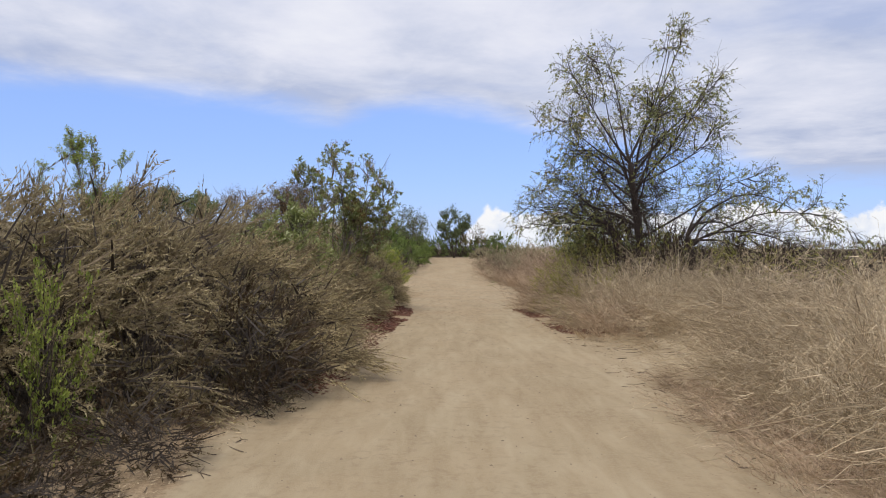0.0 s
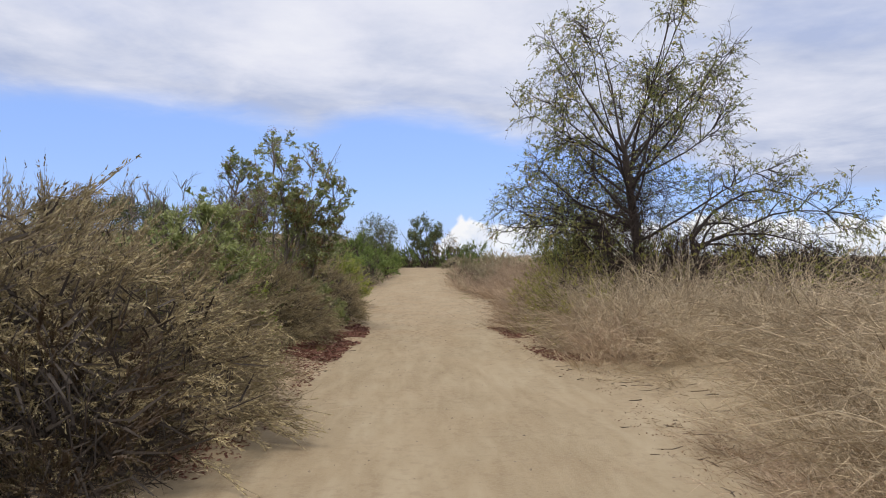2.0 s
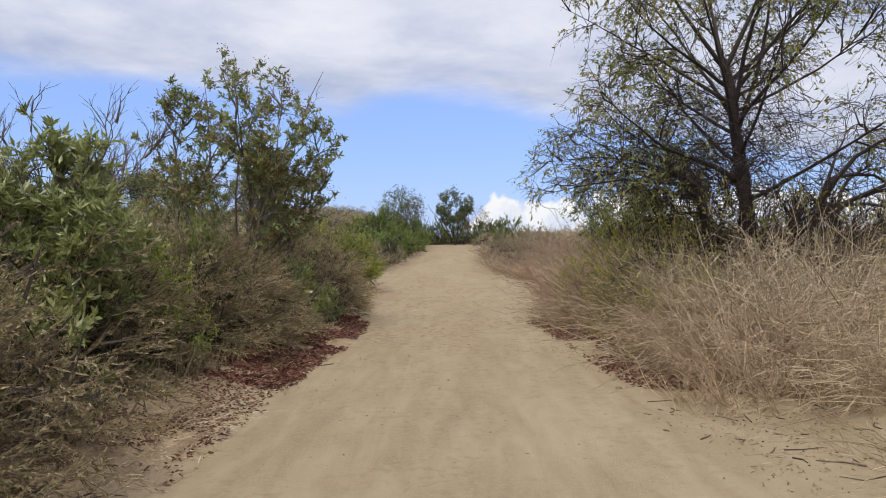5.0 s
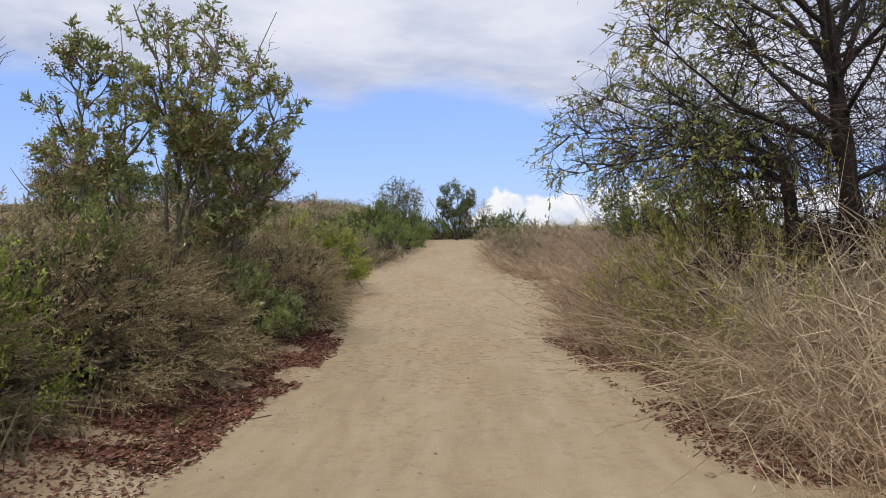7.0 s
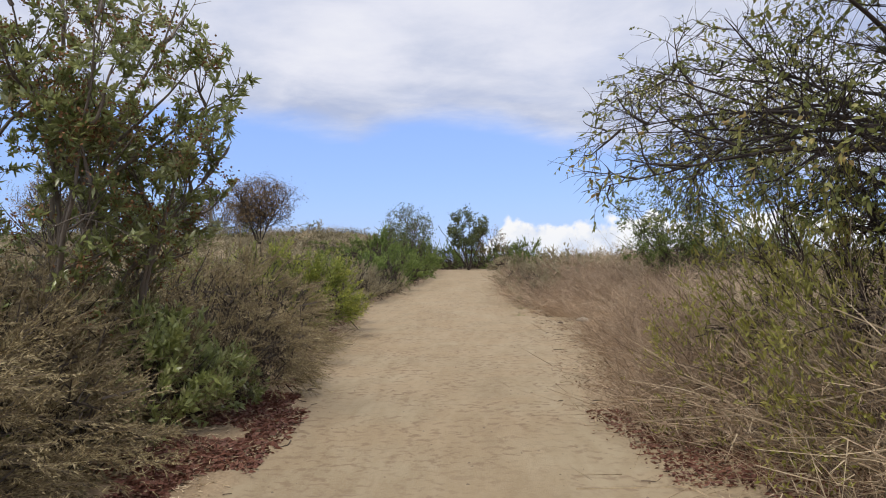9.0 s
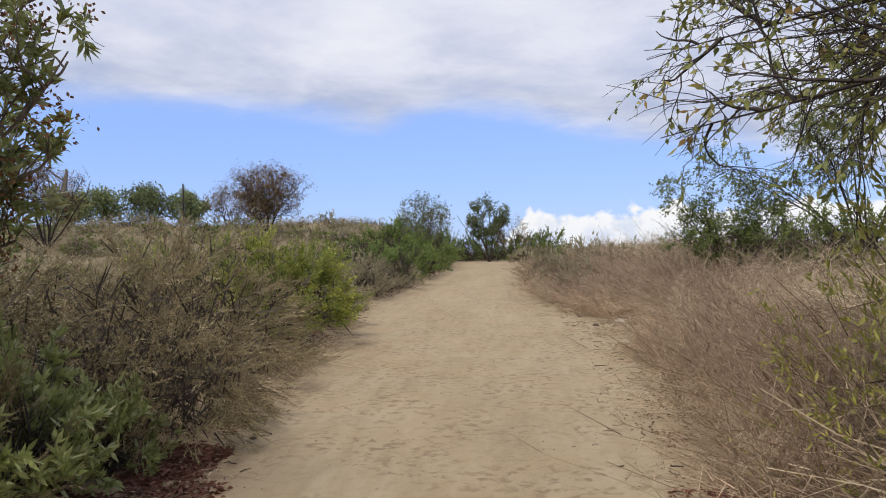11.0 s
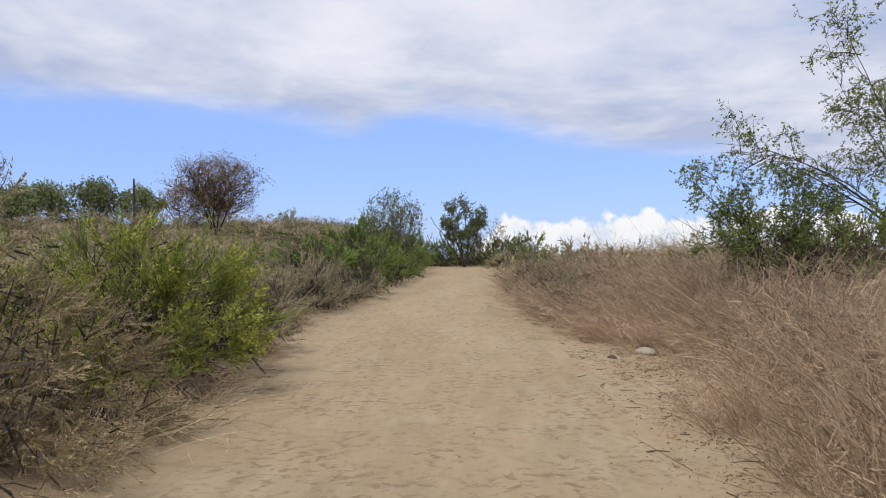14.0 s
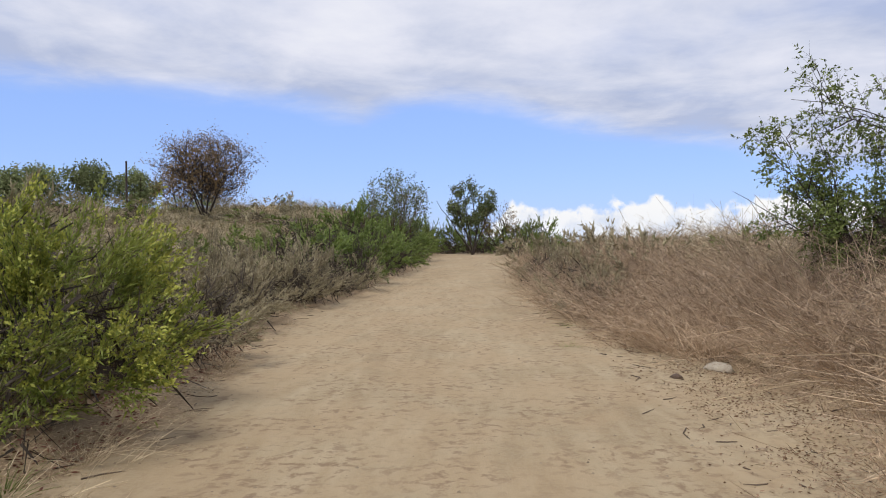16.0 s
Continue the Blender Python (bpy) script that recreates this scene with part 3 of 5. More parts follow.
def straw_shrub(seed, name, label, straw, stems=560, r=0.85, h=0.9, twig_len=0.24, group="dry brush", twigs=3, width=0.0056, splay=0.8, category="dry shrub", mass=0, arch=0.65, segs=4, fine=1):
    """A springy heap of dead, finely branched stems that arch over and hang; mass: how many crossed inner stems fill it."""
    rng = np.random.RandomState(seed)
    ob = thing(name, label, category, group)
    d = dome(rng, stems // 5, 0.02)
    own = np.repeat(np.arange(len(d)), 5)
    b = len(d)
    way = unit(d * np.array([0.7, 0.7, 0.8]) + rng.normal(size=(b, 3)) * 0.25 + np.array([0, 0, 0.45]))
    lean = unit(np.c_[d[:, :2] * 0.5 + rng.normal(size=(b, 2)) * 0.6, np.zeros(b)])
    hang = rng.beta(1.4, 1.4, b) * arch
    bow = lean * (0.1 + 0.7 * hang)[:, None] + np.c_[rng.normal(size=(b, 2)) * 0.12, -1.05 * hang]
    foot = np.c_[d[:, :2] * r * rng.uniform(0.0, splay, b)[:, None], np.zeros(b)]
    n = len(own)
    roots = foot[own] + np.c_[rng.normal(size=(n, 2)) * 0.05, np.zeros(n)]
    ways = unit(way[own] + rng.normal(size=(n, 3)) * 0.13)
    bend = bow[own] + rng.normal(size=(n, 3)) * 0.10
    L = np.linalg.norm(d * np.array([r, r, h * 1.1]), axis=1)[own] * rng.uniform(0.5, 1.1, n) * (1 + 0.75 * hang[own])
    tone = np.clip(0.6 * rng.rand(b)[own] + 0.4 * rng.rand(n), 0, 1)
    curl = rng.normal(size=(n, 3)) * 0.10
    g = Geo()
    ribbons(g, roots, ways, L, width * rng.uniform(0.5, 1.3, n), segs, bend, 0.5, curl, tone)
    if mass:
        e = dome(rng, mass, 0.0)
        m = len(e)
        at = e * np.array([r, r, h]) * (rng.uniform(0.15, 0.8, m) ** 0.7)[:, None]
        ribbons(g, at, unit(e * 0.4 + any_dir(rng, m)), 0.32 * rng.uniform(0.5, 1.3, m), width * rng.uniform(0.7, 1.5, m), 1, rng.normal(size=(m, 3)) * 0.3, tone=0.6 * rng.rand(m))
    part("stalk_mass", g, straw, ob, kind="stuff")
    g = Geo()
    m = n * twigs
    pick = rng.randint(n, size=m)
    s = rng.uniform(0.3, 1.0, m)[:, None]
    at = roots[pick] + L[pick, None] * (ways[pick] * s + bend[pick] * s * s + curl[pick] * np.sin(s * 5.2))
    tw = unit(ways[pick] * 0.5 + 1.5 * bend[pick] * s + rng.normal(size=(m, 3)) * 0.8)
    ribbons(g, at, tw, twig_len * rng.uniform(0.4, 1.2, m), width * 0.75, fine, rng.normal(size=(m, 3)) * 0.3, tone=tone[pick])
    part("twig_mass", g, straw, ob, kind="stuff")
    return ob


def grass_tuft(seed, name, label, mat, n=60, h=0.30, r=0.05, group="grass tufts along the trail"):
    rng = np.random.RandomState(seed)
    ob = thing(name, label, "grass", group)
    d = dome(rng, n, 0.25)
    n = len(d)
    g = Geo()
    roots = np.c_[d[:, :2] * r * rng.rand(n, 1), np.zeros(n)]
    ribbons(g, roots, unit(d * np.array([0.8, 0.8, 1.2])), h * rng.uniform(0.4, 1.1, n), 0.0045, 3, np.c_[d[:, :2] * 0.35, -rng.uniform(0.05, 0.35, n)], 0.9)
    part("grass_clump", g, mat, ob, kind="stuff")
    return ob


# ---- trees ----


def tree(seed, name, label, x, y, limbs, bark_mat, leaf_mat, trunk=None, side=(7, 6, 5), lens=(1.5, 0.7, 0.34), leaf=(0.05, 0.015), per=7, droop=-0.25, lift=0.35, angle=42, rosette=0, extra=None, keep=lambda p: 1.0, sides=(7, 5, 3), thin=1.0, start=0.22, within=lambda p: True):
    """A tree whose limbs are rows of (root, way, length, radius, lift): root is a place relative to its foot, or (trunk, height along it);
    with no length, way is the place that the limb ends at.
    keep: how leafy a twig at p is; within: whether the crown reaches p."""
    rng = np.random.RandomState(seed)
    ob = thing(name, label, "tree")
    ob.matrix_basis = pose(x, y, float(height(x, y)) - 0.05)
    boles = []
    for root, way, length, r0, r1 in trunk or ():
        g = Geo()
        pts = grow(rng, np.array([root], float), np.array([way], float), [length], 12, 0.06, 0.1)
        rad = np.linspace(r0, r1, 12)[None].copy() * (1 + 0.10 * rng.normal(size=(1, 12)))
        rad[0, 0] *= 1.5
        rad[0, -1] = 0.01
        tubes(g, pts, rad, 10)
        part("trunk", g, bark_mat, ob, smooth=True)
        boles.append(pts[0])
    ends, wood = [], []
    for root, way, length, r0, lf in limbs:
        if len(root) == 2:
            s0 = root[1] * 11
            i0 = min(int(s0), 10)
            root = boles[root[0]][i0] * (1 - s0 + i0) + boles[root[0]][i0 + 1] * (s0 - i0)
        g = Geo()
        wobble = 0.12
        if length is None:
            way = np.array(way) - np.array(root)
            length, wobble = float(np.linalg.norm(way)) * 1.05, 0.06
            way = unit(way) + np.array([0, 0, -0.5 * lf])
        pts = grow(rng, np.array([root], float), np.array([way], float), [length], 11, wobble, lf)
        while not within(pts[0, -1]) and np.linalg.norm(pts[0, -1] - pts[0, 0]) > 0.6:
            pts = pts[:, :1] + (pts - pts[:, :1]) * 0.93
        tubes(g, pts, np.linspace(r0 ** 0.5, (r0 * 0.09) ** 0.5, 11)[None] ** 2, sides[0])
        wood.append(part("limb", g, bark_mat, ob, smooth=True))
        ends.append(pts)
    lim = np.concatenate(ends)
    size = np.linalg.norm(lim[:, -1] - lim[:, 0], axis=1)
    r1, w1, p1, s1 = forks(rng, lim, side[0], start, 0.98, angle)
    b1 = grow(rng, r1, w1, lens[0] * (1.15 - 0.7 * s1) * rng.uniform(0.6, 1.25, len(p1)) * (size[p1] / size.mean()), 7, 0.15, lift)
    inside = np.array([within(q) for q in b1[:, -1]])
    b1, p1 = b1[inside], p1[inside]
    for i in range(len(b1)):
        g = Geo()
        tubes(g, b1[i:i + 1], np.linspace(1, 0.3, 7)[None] * 0.015 * thin * rng.uniform(0.6, 1.4), sides[1])
        part("branch", g, bark_mat, wood[p1[i]])
    r2, w2, p2, s2 = forks(rng, b1, side[1], 0.12, 1.0, angle + 6)
    b2 = grow(rng, r2, w2, lens[1] * (1.1 - 0.5 * s2) * rng.uniform(0.6, 1.3, len(p2)), 5, 0.18, lift * 0.3 + droop * 0.5)
    b2 = b2[np.array([within(q) for q in b2[:, -1]])]
    r3, w3, p3, s3 = forks(rng, b2, side[2], 0.2, 1.0, angle)
    b3 = grow(rng, r3, w3, lens[2] * rng.uniform(0.5, 1.3, len(p3)), 4, 0.16, droop)
    g = Geo()
    tubes(g, b2, np.linspace(1, 0.4, 5)[None] * np.full((len(b2), 1), 0.0062 * thin), sides[2])
    part("fine_branchwork", g, bark_mat, ob, kind="stuff")
    g = Geo()
    tubes(g, b3, np.linspace(1, 0.5, 4)[None] * np.full((len(b3), 1), 0.0032 * thin), 3)
    part("twig_spray", g, bark_mat, ob, kind="stuff")
    b3 = b3[rng.rand(len(b3)) < np.array([keep(q) for q in b3[:, -1]])]
    g = Geo()
    if rosette:
        tipway = unit(b3[:, -1] - b3[:, -2])
        k = len(b3) * rosette
        pick = np.repeat(np.arange(len(b3)), rosette)
        at = b3[pick, -1] - tipway[pick] * rng.uniform(0, 0.10, k)[:, None]
        ways = unit(tipway[pick] * rng.uniform(0.1, 1.1, k)[:, None] + any_dir(rng, k) * 0.9 + np.array([0, 0, 0.12]))
        blades(g, at, ways, leaf[0] * rng.uniform(0.6, 1.25, k), leaf[1] * rng.uniform(0.8, 1.2, k), rng, 0.35, rng.rand(len(b3))[pick])
    else:
        r4, w4, p4, _ = forks(rng, b3, per, 0.1, 1.0, 55)
        w4 = unit(w4 + np.array([0, 0, -0.45]))
        blades(g, r4, w4, leaf[0] * rng.uniform(0.55, 1.3, len(r4)), leaf[1] * rng.uniform(0.8, 1.2, len(r4)), rng, 0.25, rng.rand(len(b3))[p4])
    part("crown", g, leaf_mat, ob, kind="stuff")
    if extra:
        mat, share, pname, plabel = extra
        g = Geo()
        sel = b3[rng.rand(len(b3)) < share]
        pick = np.repeat(np.arange(len(sel)), 40)
        at = sel[pick, -1] + rng.normal(size=(len(pick), 3)) * np.array([0.05, 0.05, 0.045]) + np.array([0, 0, 0.02])
        blades(g, at, any_dir(rng, len(pick)), 0.028, 0.018, rng)
        part(pname, g, mat, ob, plabel, kind="stuff")
    return ob


def far_tree(seed, name, label, x, y, r, h, crown_low, leaf_mat, bark_mat, leaves=1500, leaf=0.12, holes=0.4, stems=6, spreadw=0.55, group="", category="tree", fork=9, fine=1.0, oval=None):
    """A distant tree: forked trunk, thin limbs and a ragged crown of small leaves in clumps, r wide to each side and h high."""
    rng = np.random.RandomState(seed)
    ob = thing(name, label, category, group)
    ob.matrix_basis = pose(x, y, float(height(x, y)) - 0.1)
    k = np.arange(stems)
    ways = unit(np.c_[np.c_[np.cos(k * 2.4), np.sin(k * 2.4)] * (1.3 * spreadw * np.sqrt((k + 0.5) / stems))[:, None], rng.uniform(0.8, 1.1, stems)])
    b0 = grow(rng, np.zeros((stems, 3)), ways, np.full(stems, h * 0.92), 8, 0.10, 0.15)
    for i in range(stems):
        g = Geo()
        tubes(g, b0[i:i + 1], np.linspace(1, 0.25, 8)[None] * 0.033 * h / 3, 5)
        part("trunk", g, bark_mat, ob)
    r1, w1, p1, s1 = forks(rng, b0, fork, 0.25, 1.0, 48)
    b1 = grow(rng, r1, w1, r * 0.75 * rng.uniform(0.5, 1.1, len(r1)) * (1.2 - 0.5 * s1), 6, 0.15, 0.25)
    r2, w2, p2, s2 = forks(rng, b1, 8, 0.2, 1.0, 45)
    b2 = grow(rng, r2, w2, r * 0.34 * rng.uniform(0.5, 1.2, len(r2)), 4, 0.16, 0.1)
    # keep the whole within its size
    low, high = oval or (0.0, 1.15 * h)
    mid, half = np.array([0, 0, (low + high) / 2]), np.array([r, r, (high - low) / 2])
    for b in (b1, b2):
        rel = (b - mid) / half
        b[...] = mid + half * rel / np.maximum(np.linalg.norm(rel, axis=-1, keepdims=True) / rng.uniform(0.6, 1.05, (len(b), 1, 1)), 1.0)
    g = Geo()
    tubes(g, b1, np.linspace(1, 0.3, 6)[None] * np.full((len(b1), 1), 0.012 * fine * h / 3), 3)
    tubes(g, b2, np.linspace(1, 0.5, 4)[None] * np.full((len(b2), 1), 0.0062 * fine * h / 3), 3)
    part("branchwork", g, bark_mat, ob, kind="stuff")
    ends = b2[b2[:, -1, 2] > crown_low]
    ends = ends[rng.rand(len(ends)) > holes]
    pick = rng.randint(len(ends), size=leaves)
    at = ends[pick, -1] + rng.normal(size=(leaves, 3)) * r * 0.06
    g = Geo()
    blades(g, at, unit(any_dir(rng, leaves) + np.array([0, 0, 0.1])), leaf * rng.uniform(0.5, 1.3, leaves), leaf * 0.5, rng, 0.0, rng.rand(len(ends))[pick])
    part("crown", g, leaf_mat, ob, kind="stuff")
    return ob

# ---- the trees beside the trail ----
def willow_reach(p):
    """The willow's outline: a tall oval with a low arching wing and a hanging bough."""
    if ((p[0] + 0.05) / 2.5) ** 2 + (p[1] / 2.5) ** 2 + ((p[2] - 3.85) / 3.0) ** 2 < 1 and (p[1] < 1.6 or p[2] > 1.9):
        return True
    wing = 0.8 < p[0] < 4.8 and -1.8 < p[1] < 1.8 and p[2] < 3.5
    bough = 1.0 < p[1] < 4.4 and -2.7 + 0.8 * max(p[2] - 2.4, 0) < p[0] < 1.2 and 1.5 < p[2] < 4.2 - 0.35 * max(p[1] - 2, 0)
    return wing or bough


def crown_limbs(count):
    """Limbs that fan up from the head of the trunk to places spread over an oval crown."""
    rows = []
    for k in range(count):
        up = 0.97 - 1.0 * (k + 0.5) / count
        round_, wide = k * 2.4, math.sqrt(1 - up * up)
        goal = (2.4 * wide * math.cos(round_) - 0.25 + 0.75 * max(up - 0.6, 0), 2.2 * wide * math.sin(round_), 3.85 + 2.9 * up)
        rows.append(((0, 0.97 - 0.08 * (k % 4) - 0.12 * k / count), goal, None, 0.036 - 0.010 * k / count, 0.35))
    return rows


def bough_limbs(goals):
    """Long limbs that leave the leaning stem, rise a little and hang out over the trail's edge."""
    return [((2, (0.97, 0.85, 0.92)[k % 3]), goal, None, 0.032 - 0.001 * k, -0.6) for k, goal in enumerate(goals)]


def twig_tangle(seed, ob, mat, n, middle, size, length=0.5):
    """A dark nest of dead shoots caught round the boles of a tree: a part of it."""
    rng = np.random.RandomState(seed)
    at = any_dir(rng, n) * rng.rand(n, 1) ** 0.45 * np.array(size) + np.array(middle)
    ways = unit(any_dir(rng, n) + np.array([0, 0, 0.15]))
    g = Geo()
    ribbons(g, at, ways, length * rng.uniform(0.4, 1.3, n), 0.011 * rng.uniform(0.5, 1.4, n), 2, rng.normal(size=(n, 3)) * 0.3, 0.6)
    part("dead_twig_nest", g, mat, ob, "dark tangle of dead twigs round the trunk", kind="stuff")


willow = tree(11, "willow_tree", "tall sparse tree with dark limbs and thinning leaves", 4.4, 15.7, crown_limbs(17) + [
    ((0, 0.52), (-1.0, -0.1, 0.30), 2.3, 0.047, 0.9), ((0, 0.6), (-0.75, 0.3, 0.6), 2.6, 0.036, 0.5),
    ((2, 0.75), (-0.9, 0.35, 0.7), 2.5, 0.029, -1.2), ((2, 0.95), (-0.9, -0.1, 0.9), 2.5, 0.029, -1.5)] + bough_limbs([
    (-2.3, 3.7, 2.1), (-1.9, 3.9, 2.6), (-1.4, 4.0, 3.0), (-2.45, 3.2, 2.4), (-1.0, 4.1, 2.5), (-2.0, 2.9, 2.9), (-0.4, 4.1, 3.1), (-1.6, 4.2, 2.1), (-2.2, 3.8, 1.9), (-2.3, 2.2, 2.2)]) + [
    ((1, 0.95), (0.55, 0.0, 1.0), 3.5, 0.036, -2.6), ((1, 0.85), (0.9, -0.2, 0.7), 3.3, 0.036, -1.5), ((1, 0.97), (0.2, 0.2, 1.0), 2.4, 0.029, -0.6), ((1, 0.8), (0.85, 0.35, 0.8), 3.4, 0.032, -1.9), ((1, 0.9), (0.95, 0.1, 0.35), 3.0, 0.032, -0.3), ((1, 0.8), (0.9, -0.4, 0.9), 3.8, 0.034, -1.7), ((1, 0.95), (0.8, 0.2, 1.0), 3.9, 0.034, -2.0), ((0, 0.46), (0.95, -0.3, 0.5), 3.2, 0.034, -0.3)],
    DARK_BARK, WILLOW_LEAF, trunk=[((0, 0, 0), (0.03, 0, 1), 3.45, 0.12, 0.06), ((1.2, 0.1, 0), (0.16, 0.0, 1), 1.75, 0.09, 0.06), ((-0.3, 0.1, 0), (-0.15, 0.1, 1), 1.9, 0.09, 0.05)],
    side=(8, 7, 4), lens=(0.85, 0.5, 0.28), leaf=(0.062, 0.025), per=8, droop=-0.5, lift=0.25, keep=lambda p: 0.50 - 0.22 * float(step(p[0], 0.2, 2.0)) * float(step(p[2], 2.0, 4.0)) - 0.22 * float(step(p[1], 0.6, 1.6)) + 0.40 * float(step(p[1], 2.6, 3.3)), sides=(6, 3, 3), thin=0.85, within=willow_reach)
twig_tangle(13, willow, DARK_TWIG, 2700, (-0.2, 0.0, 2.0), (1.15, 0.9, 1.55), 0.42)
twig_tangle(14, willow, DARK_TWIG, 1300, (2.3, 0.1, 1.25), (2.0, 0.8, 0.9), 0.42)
tree(22, "toyon_tree", "dense evergreen tree with leathery leaves and rusty seed heads", -2.7, 17.0, [
    ((0.08 * math.cos(k * 2.4), 0.08 * math.sin(k * 2.4), 0.05), ((0.08 + 0.042 * k) * math.cos(k * 2.4) + 0.14, (0.06 + 0.034 * k) * math.sin(k * 2.4), 1.0), 4.25 - 0.075 * k, 0.042, 0.05) for k in range(19)],
    GREY_BARK, TOYON_LEAF, side=(7, 5, 4), lens=(0.72, 0.38, 0.18), leaf=(0.085, 0.026), droop=0.3, lift=0.4, rosette=16, start=0.3, sides=(6, 4, 3), keep=lambda p: 0.04 + 0.80 * float(step(vnoise(p[0] * 2.3 + p[2] * 0.7 + 5, p[1] * 2.3 + p[2] * 2.3), 0.27, 0.43)) * (0.35 + 0.65 * float(step(p[2], 1.2, 2.3))),
    within=lambda p: abs(p[0] - 0.3 * max(p[2] - 2.2, 0)) < 1.5 - 0.85 * max(p[2] - 3.2, 0) and ((p[0] - 0.3 * max(p[2] - 2.2, 0)) / 1.5) ** 2 + (p[1] / 1.3) ** 2 + ((p[2] - 2.45) / 2.2) ** 2 < 1, extra=(RUST_SEED, 0.26, "rusty_bloom", "dry rusty seed heads"))
tree(31, "elder_tree", "open spreading tree with arching branches and small green leaves", 9.2, 30.2, [
    ((0.1 * math.cos(k), 0.1 * math.sin(k), 0.1), goal, None, 0.036 - 0.001 * k, -0.85) for k, goal in enumerate([
        (-3.0, -0.2, 3.7), (-3.3, 0.1, 2.9), (-1.8, 0.0, 4.4), (-0.7, 0.1, 4.9), (0.3, 0.0, 5.1), (1.5, 0.3, 4.7), (-0.5, -1.1, 4.1), (-2.2, 0.5, 3.1), (-1.2, 0.8, 4.2), (1.0, -0.8, 4.2), (-1.3, -0.5, 3.2), (-0.2, 0.5, 3.6)])],
    DARK_BARK, GREEN_LEAF, side=(9, 6, 4), lens=(0.95, 0.48, 0.25), leaf=(0.058, 0.028), per=7, droop=-0.3, lift=0.3, keep=lambda p: 0.85, sides=(6, 3, 3), thin=0.7, start=0.4)
tree(34, "elder_shrub", "dense green shrub with upright leafy shoots in the dry brush", 6.2, 30.0, [
    ((0.12 * math.cos(k * 2), 0.1 * math.sin(k * 2), 0.05), goal, None, 0.026, -0.5) for k, goal in enumerate([
        (-1.4, -0.4, 2.3), (-1.0, 0.0, 2.45), (-0.6, -0.3, 2.2), (-0.1, 0.1, 2.1), (0.5, -0.2, 1.9), (1.0, 0.1, 1.8), (-1.5, 0.2, 1.6), (-1.2, -0.5, 1.2), (1.5, -0.1, 1.5), (0.2, -0.6, 1.5), (-0.5, 0.5, 1.7)])],
    DARK_BARK, GREEN_LEAF, side=(9, 6, 4), lens=(0.6, 0.32, 0.2), leaf=(0.055, 0.028), per=7, droop=0.1, lift=0.4, keep=lambda p: 0.95, sides=(5, 3, 3), thin=0.6, start=0.15)
bare = 2.72 - float(height(-3.05, 12.9))
tree(32, "dead_shrub", "bare grey leafless shrub standing above the sagebrush", -3.05, 12.9, [
    ((0.03 * math.cos(k * 2.4), 0.03 * math.sin(k * 2.4), 0.1), ((0.03 + 0.012 * k) * math.cos(k * 2.4), (0.03 + 0.012 * k) * math.sin(k * 2.4), 1.0), bare - 0.08 * (k % 4), 0.012, 0.06) for k in range(11)],
    GREY_BARK, SAGE_LEAF, side=(8, 4, 3), lens=(0.45, 0.26, 0.15), leaf=(0.03, 0.01), per=2, droop=0.15, lift=0.75, angle=22, keep=lambda p: 0.05, sides=(4, 3, 3), thin=0.8, start=0.45, within=lambda p: p[2] < bare)
rise = 2.36 - float(height(-2.75, 12.3))
tree(35, "toyon_shrub", "leafy evergreen shrub with long pale-edged leaves behind the sagebrush", -2.75, 12.3, [
    ((0.1 * math.cos(k * 2.4), 0.1 * math.sin(k * 2.4), 0.05), (0.20 * k ** 0.5 * math.cos(k * 2.4 + 0.4), 0.24 * k ** 0.5 * math.sin(k * 2.4 + 0.4), rise * (0.90 - 0.024 * k + 0.06 * math.sin(k * 1.7))), None, 0.022, -0.35) for k in range(17)],
    GREY_BARK, TOYON_LEAF, side=(7, 5, 3), lens=(0.42, 0.24, 0.14), leaf=(0.095, 0.026), droop=0.3, lift=0.5, rosette=12, start=0.3, sides=(5, 3, 3), keep=lambda p: 0.8, within=lambda p: p[2] < rise)
rise = 3.6 - float(height(-6.0, 12.0))
tree(33, "grey_sapling", "slender grey-green sapling rising above the sagebrush", -6.0, 12.0, [
    ((0.04 * k, 0.03 * k, 0.1), goal, None, 0.018, 0.35) for k, goal in enumerate([
        (0.02, 0.0, rise), (0.16, 0.1, rise - 0.12), (-0.10, -0.1, rise - 0.10), (0.36, 0.1, rise - 0.45), (-0.45, 0.1, rise - 0.42), (-0.58, -0.1, rise - 0.62), (0.10, 0.2, rise - 0.3), (-0.3, 0.2, rise - 0.6)])],
    GREY_BARK, BROOM_LEAF, side=(9, 5, 3), lens=(0.34, 0.18, 0.11), leaf=(0.05, 0.011), per=9, droop=0.5, lift=0.8, angle=20, sides=(5, 3, 3), thin=0.5, start=0.5, keep=lambda p: 0.85, within=lambda p: p[2] < rise)
tops = 2.36 - float(height(-3.4, 9.7))
tree(36, "wispy_sagebrush", "grey wispy sagebrush with fine arching shoots on the bank", -3.4, 9.7, [
    ((0.1 * math.cos(k * 2.4), 0.1 * math.sin(k * 2.4), 0.05), (0.45 * math.cos(k * 2.4) * (k / 18) ** 0.5, 0.45 * math.sin(k * 2.4) * (k / 18) ** 0.5, tops * (0.92 - 0.014 * k)), None, 0.009, -0.3) for k in range(18)],
    SAGE_TWIG, GREY_LEAF, side=(8, 4, 2), lens=(0.30, 0.16, 0.09), leaf=(0.028, 0.007), per=6, droop=0.1, lift=0.6, angle=24, sides=(4, 3, 3), thin=0.45, start=0.4, keep=lambda p: 0.85, within=lambda p: p[2] < tops)

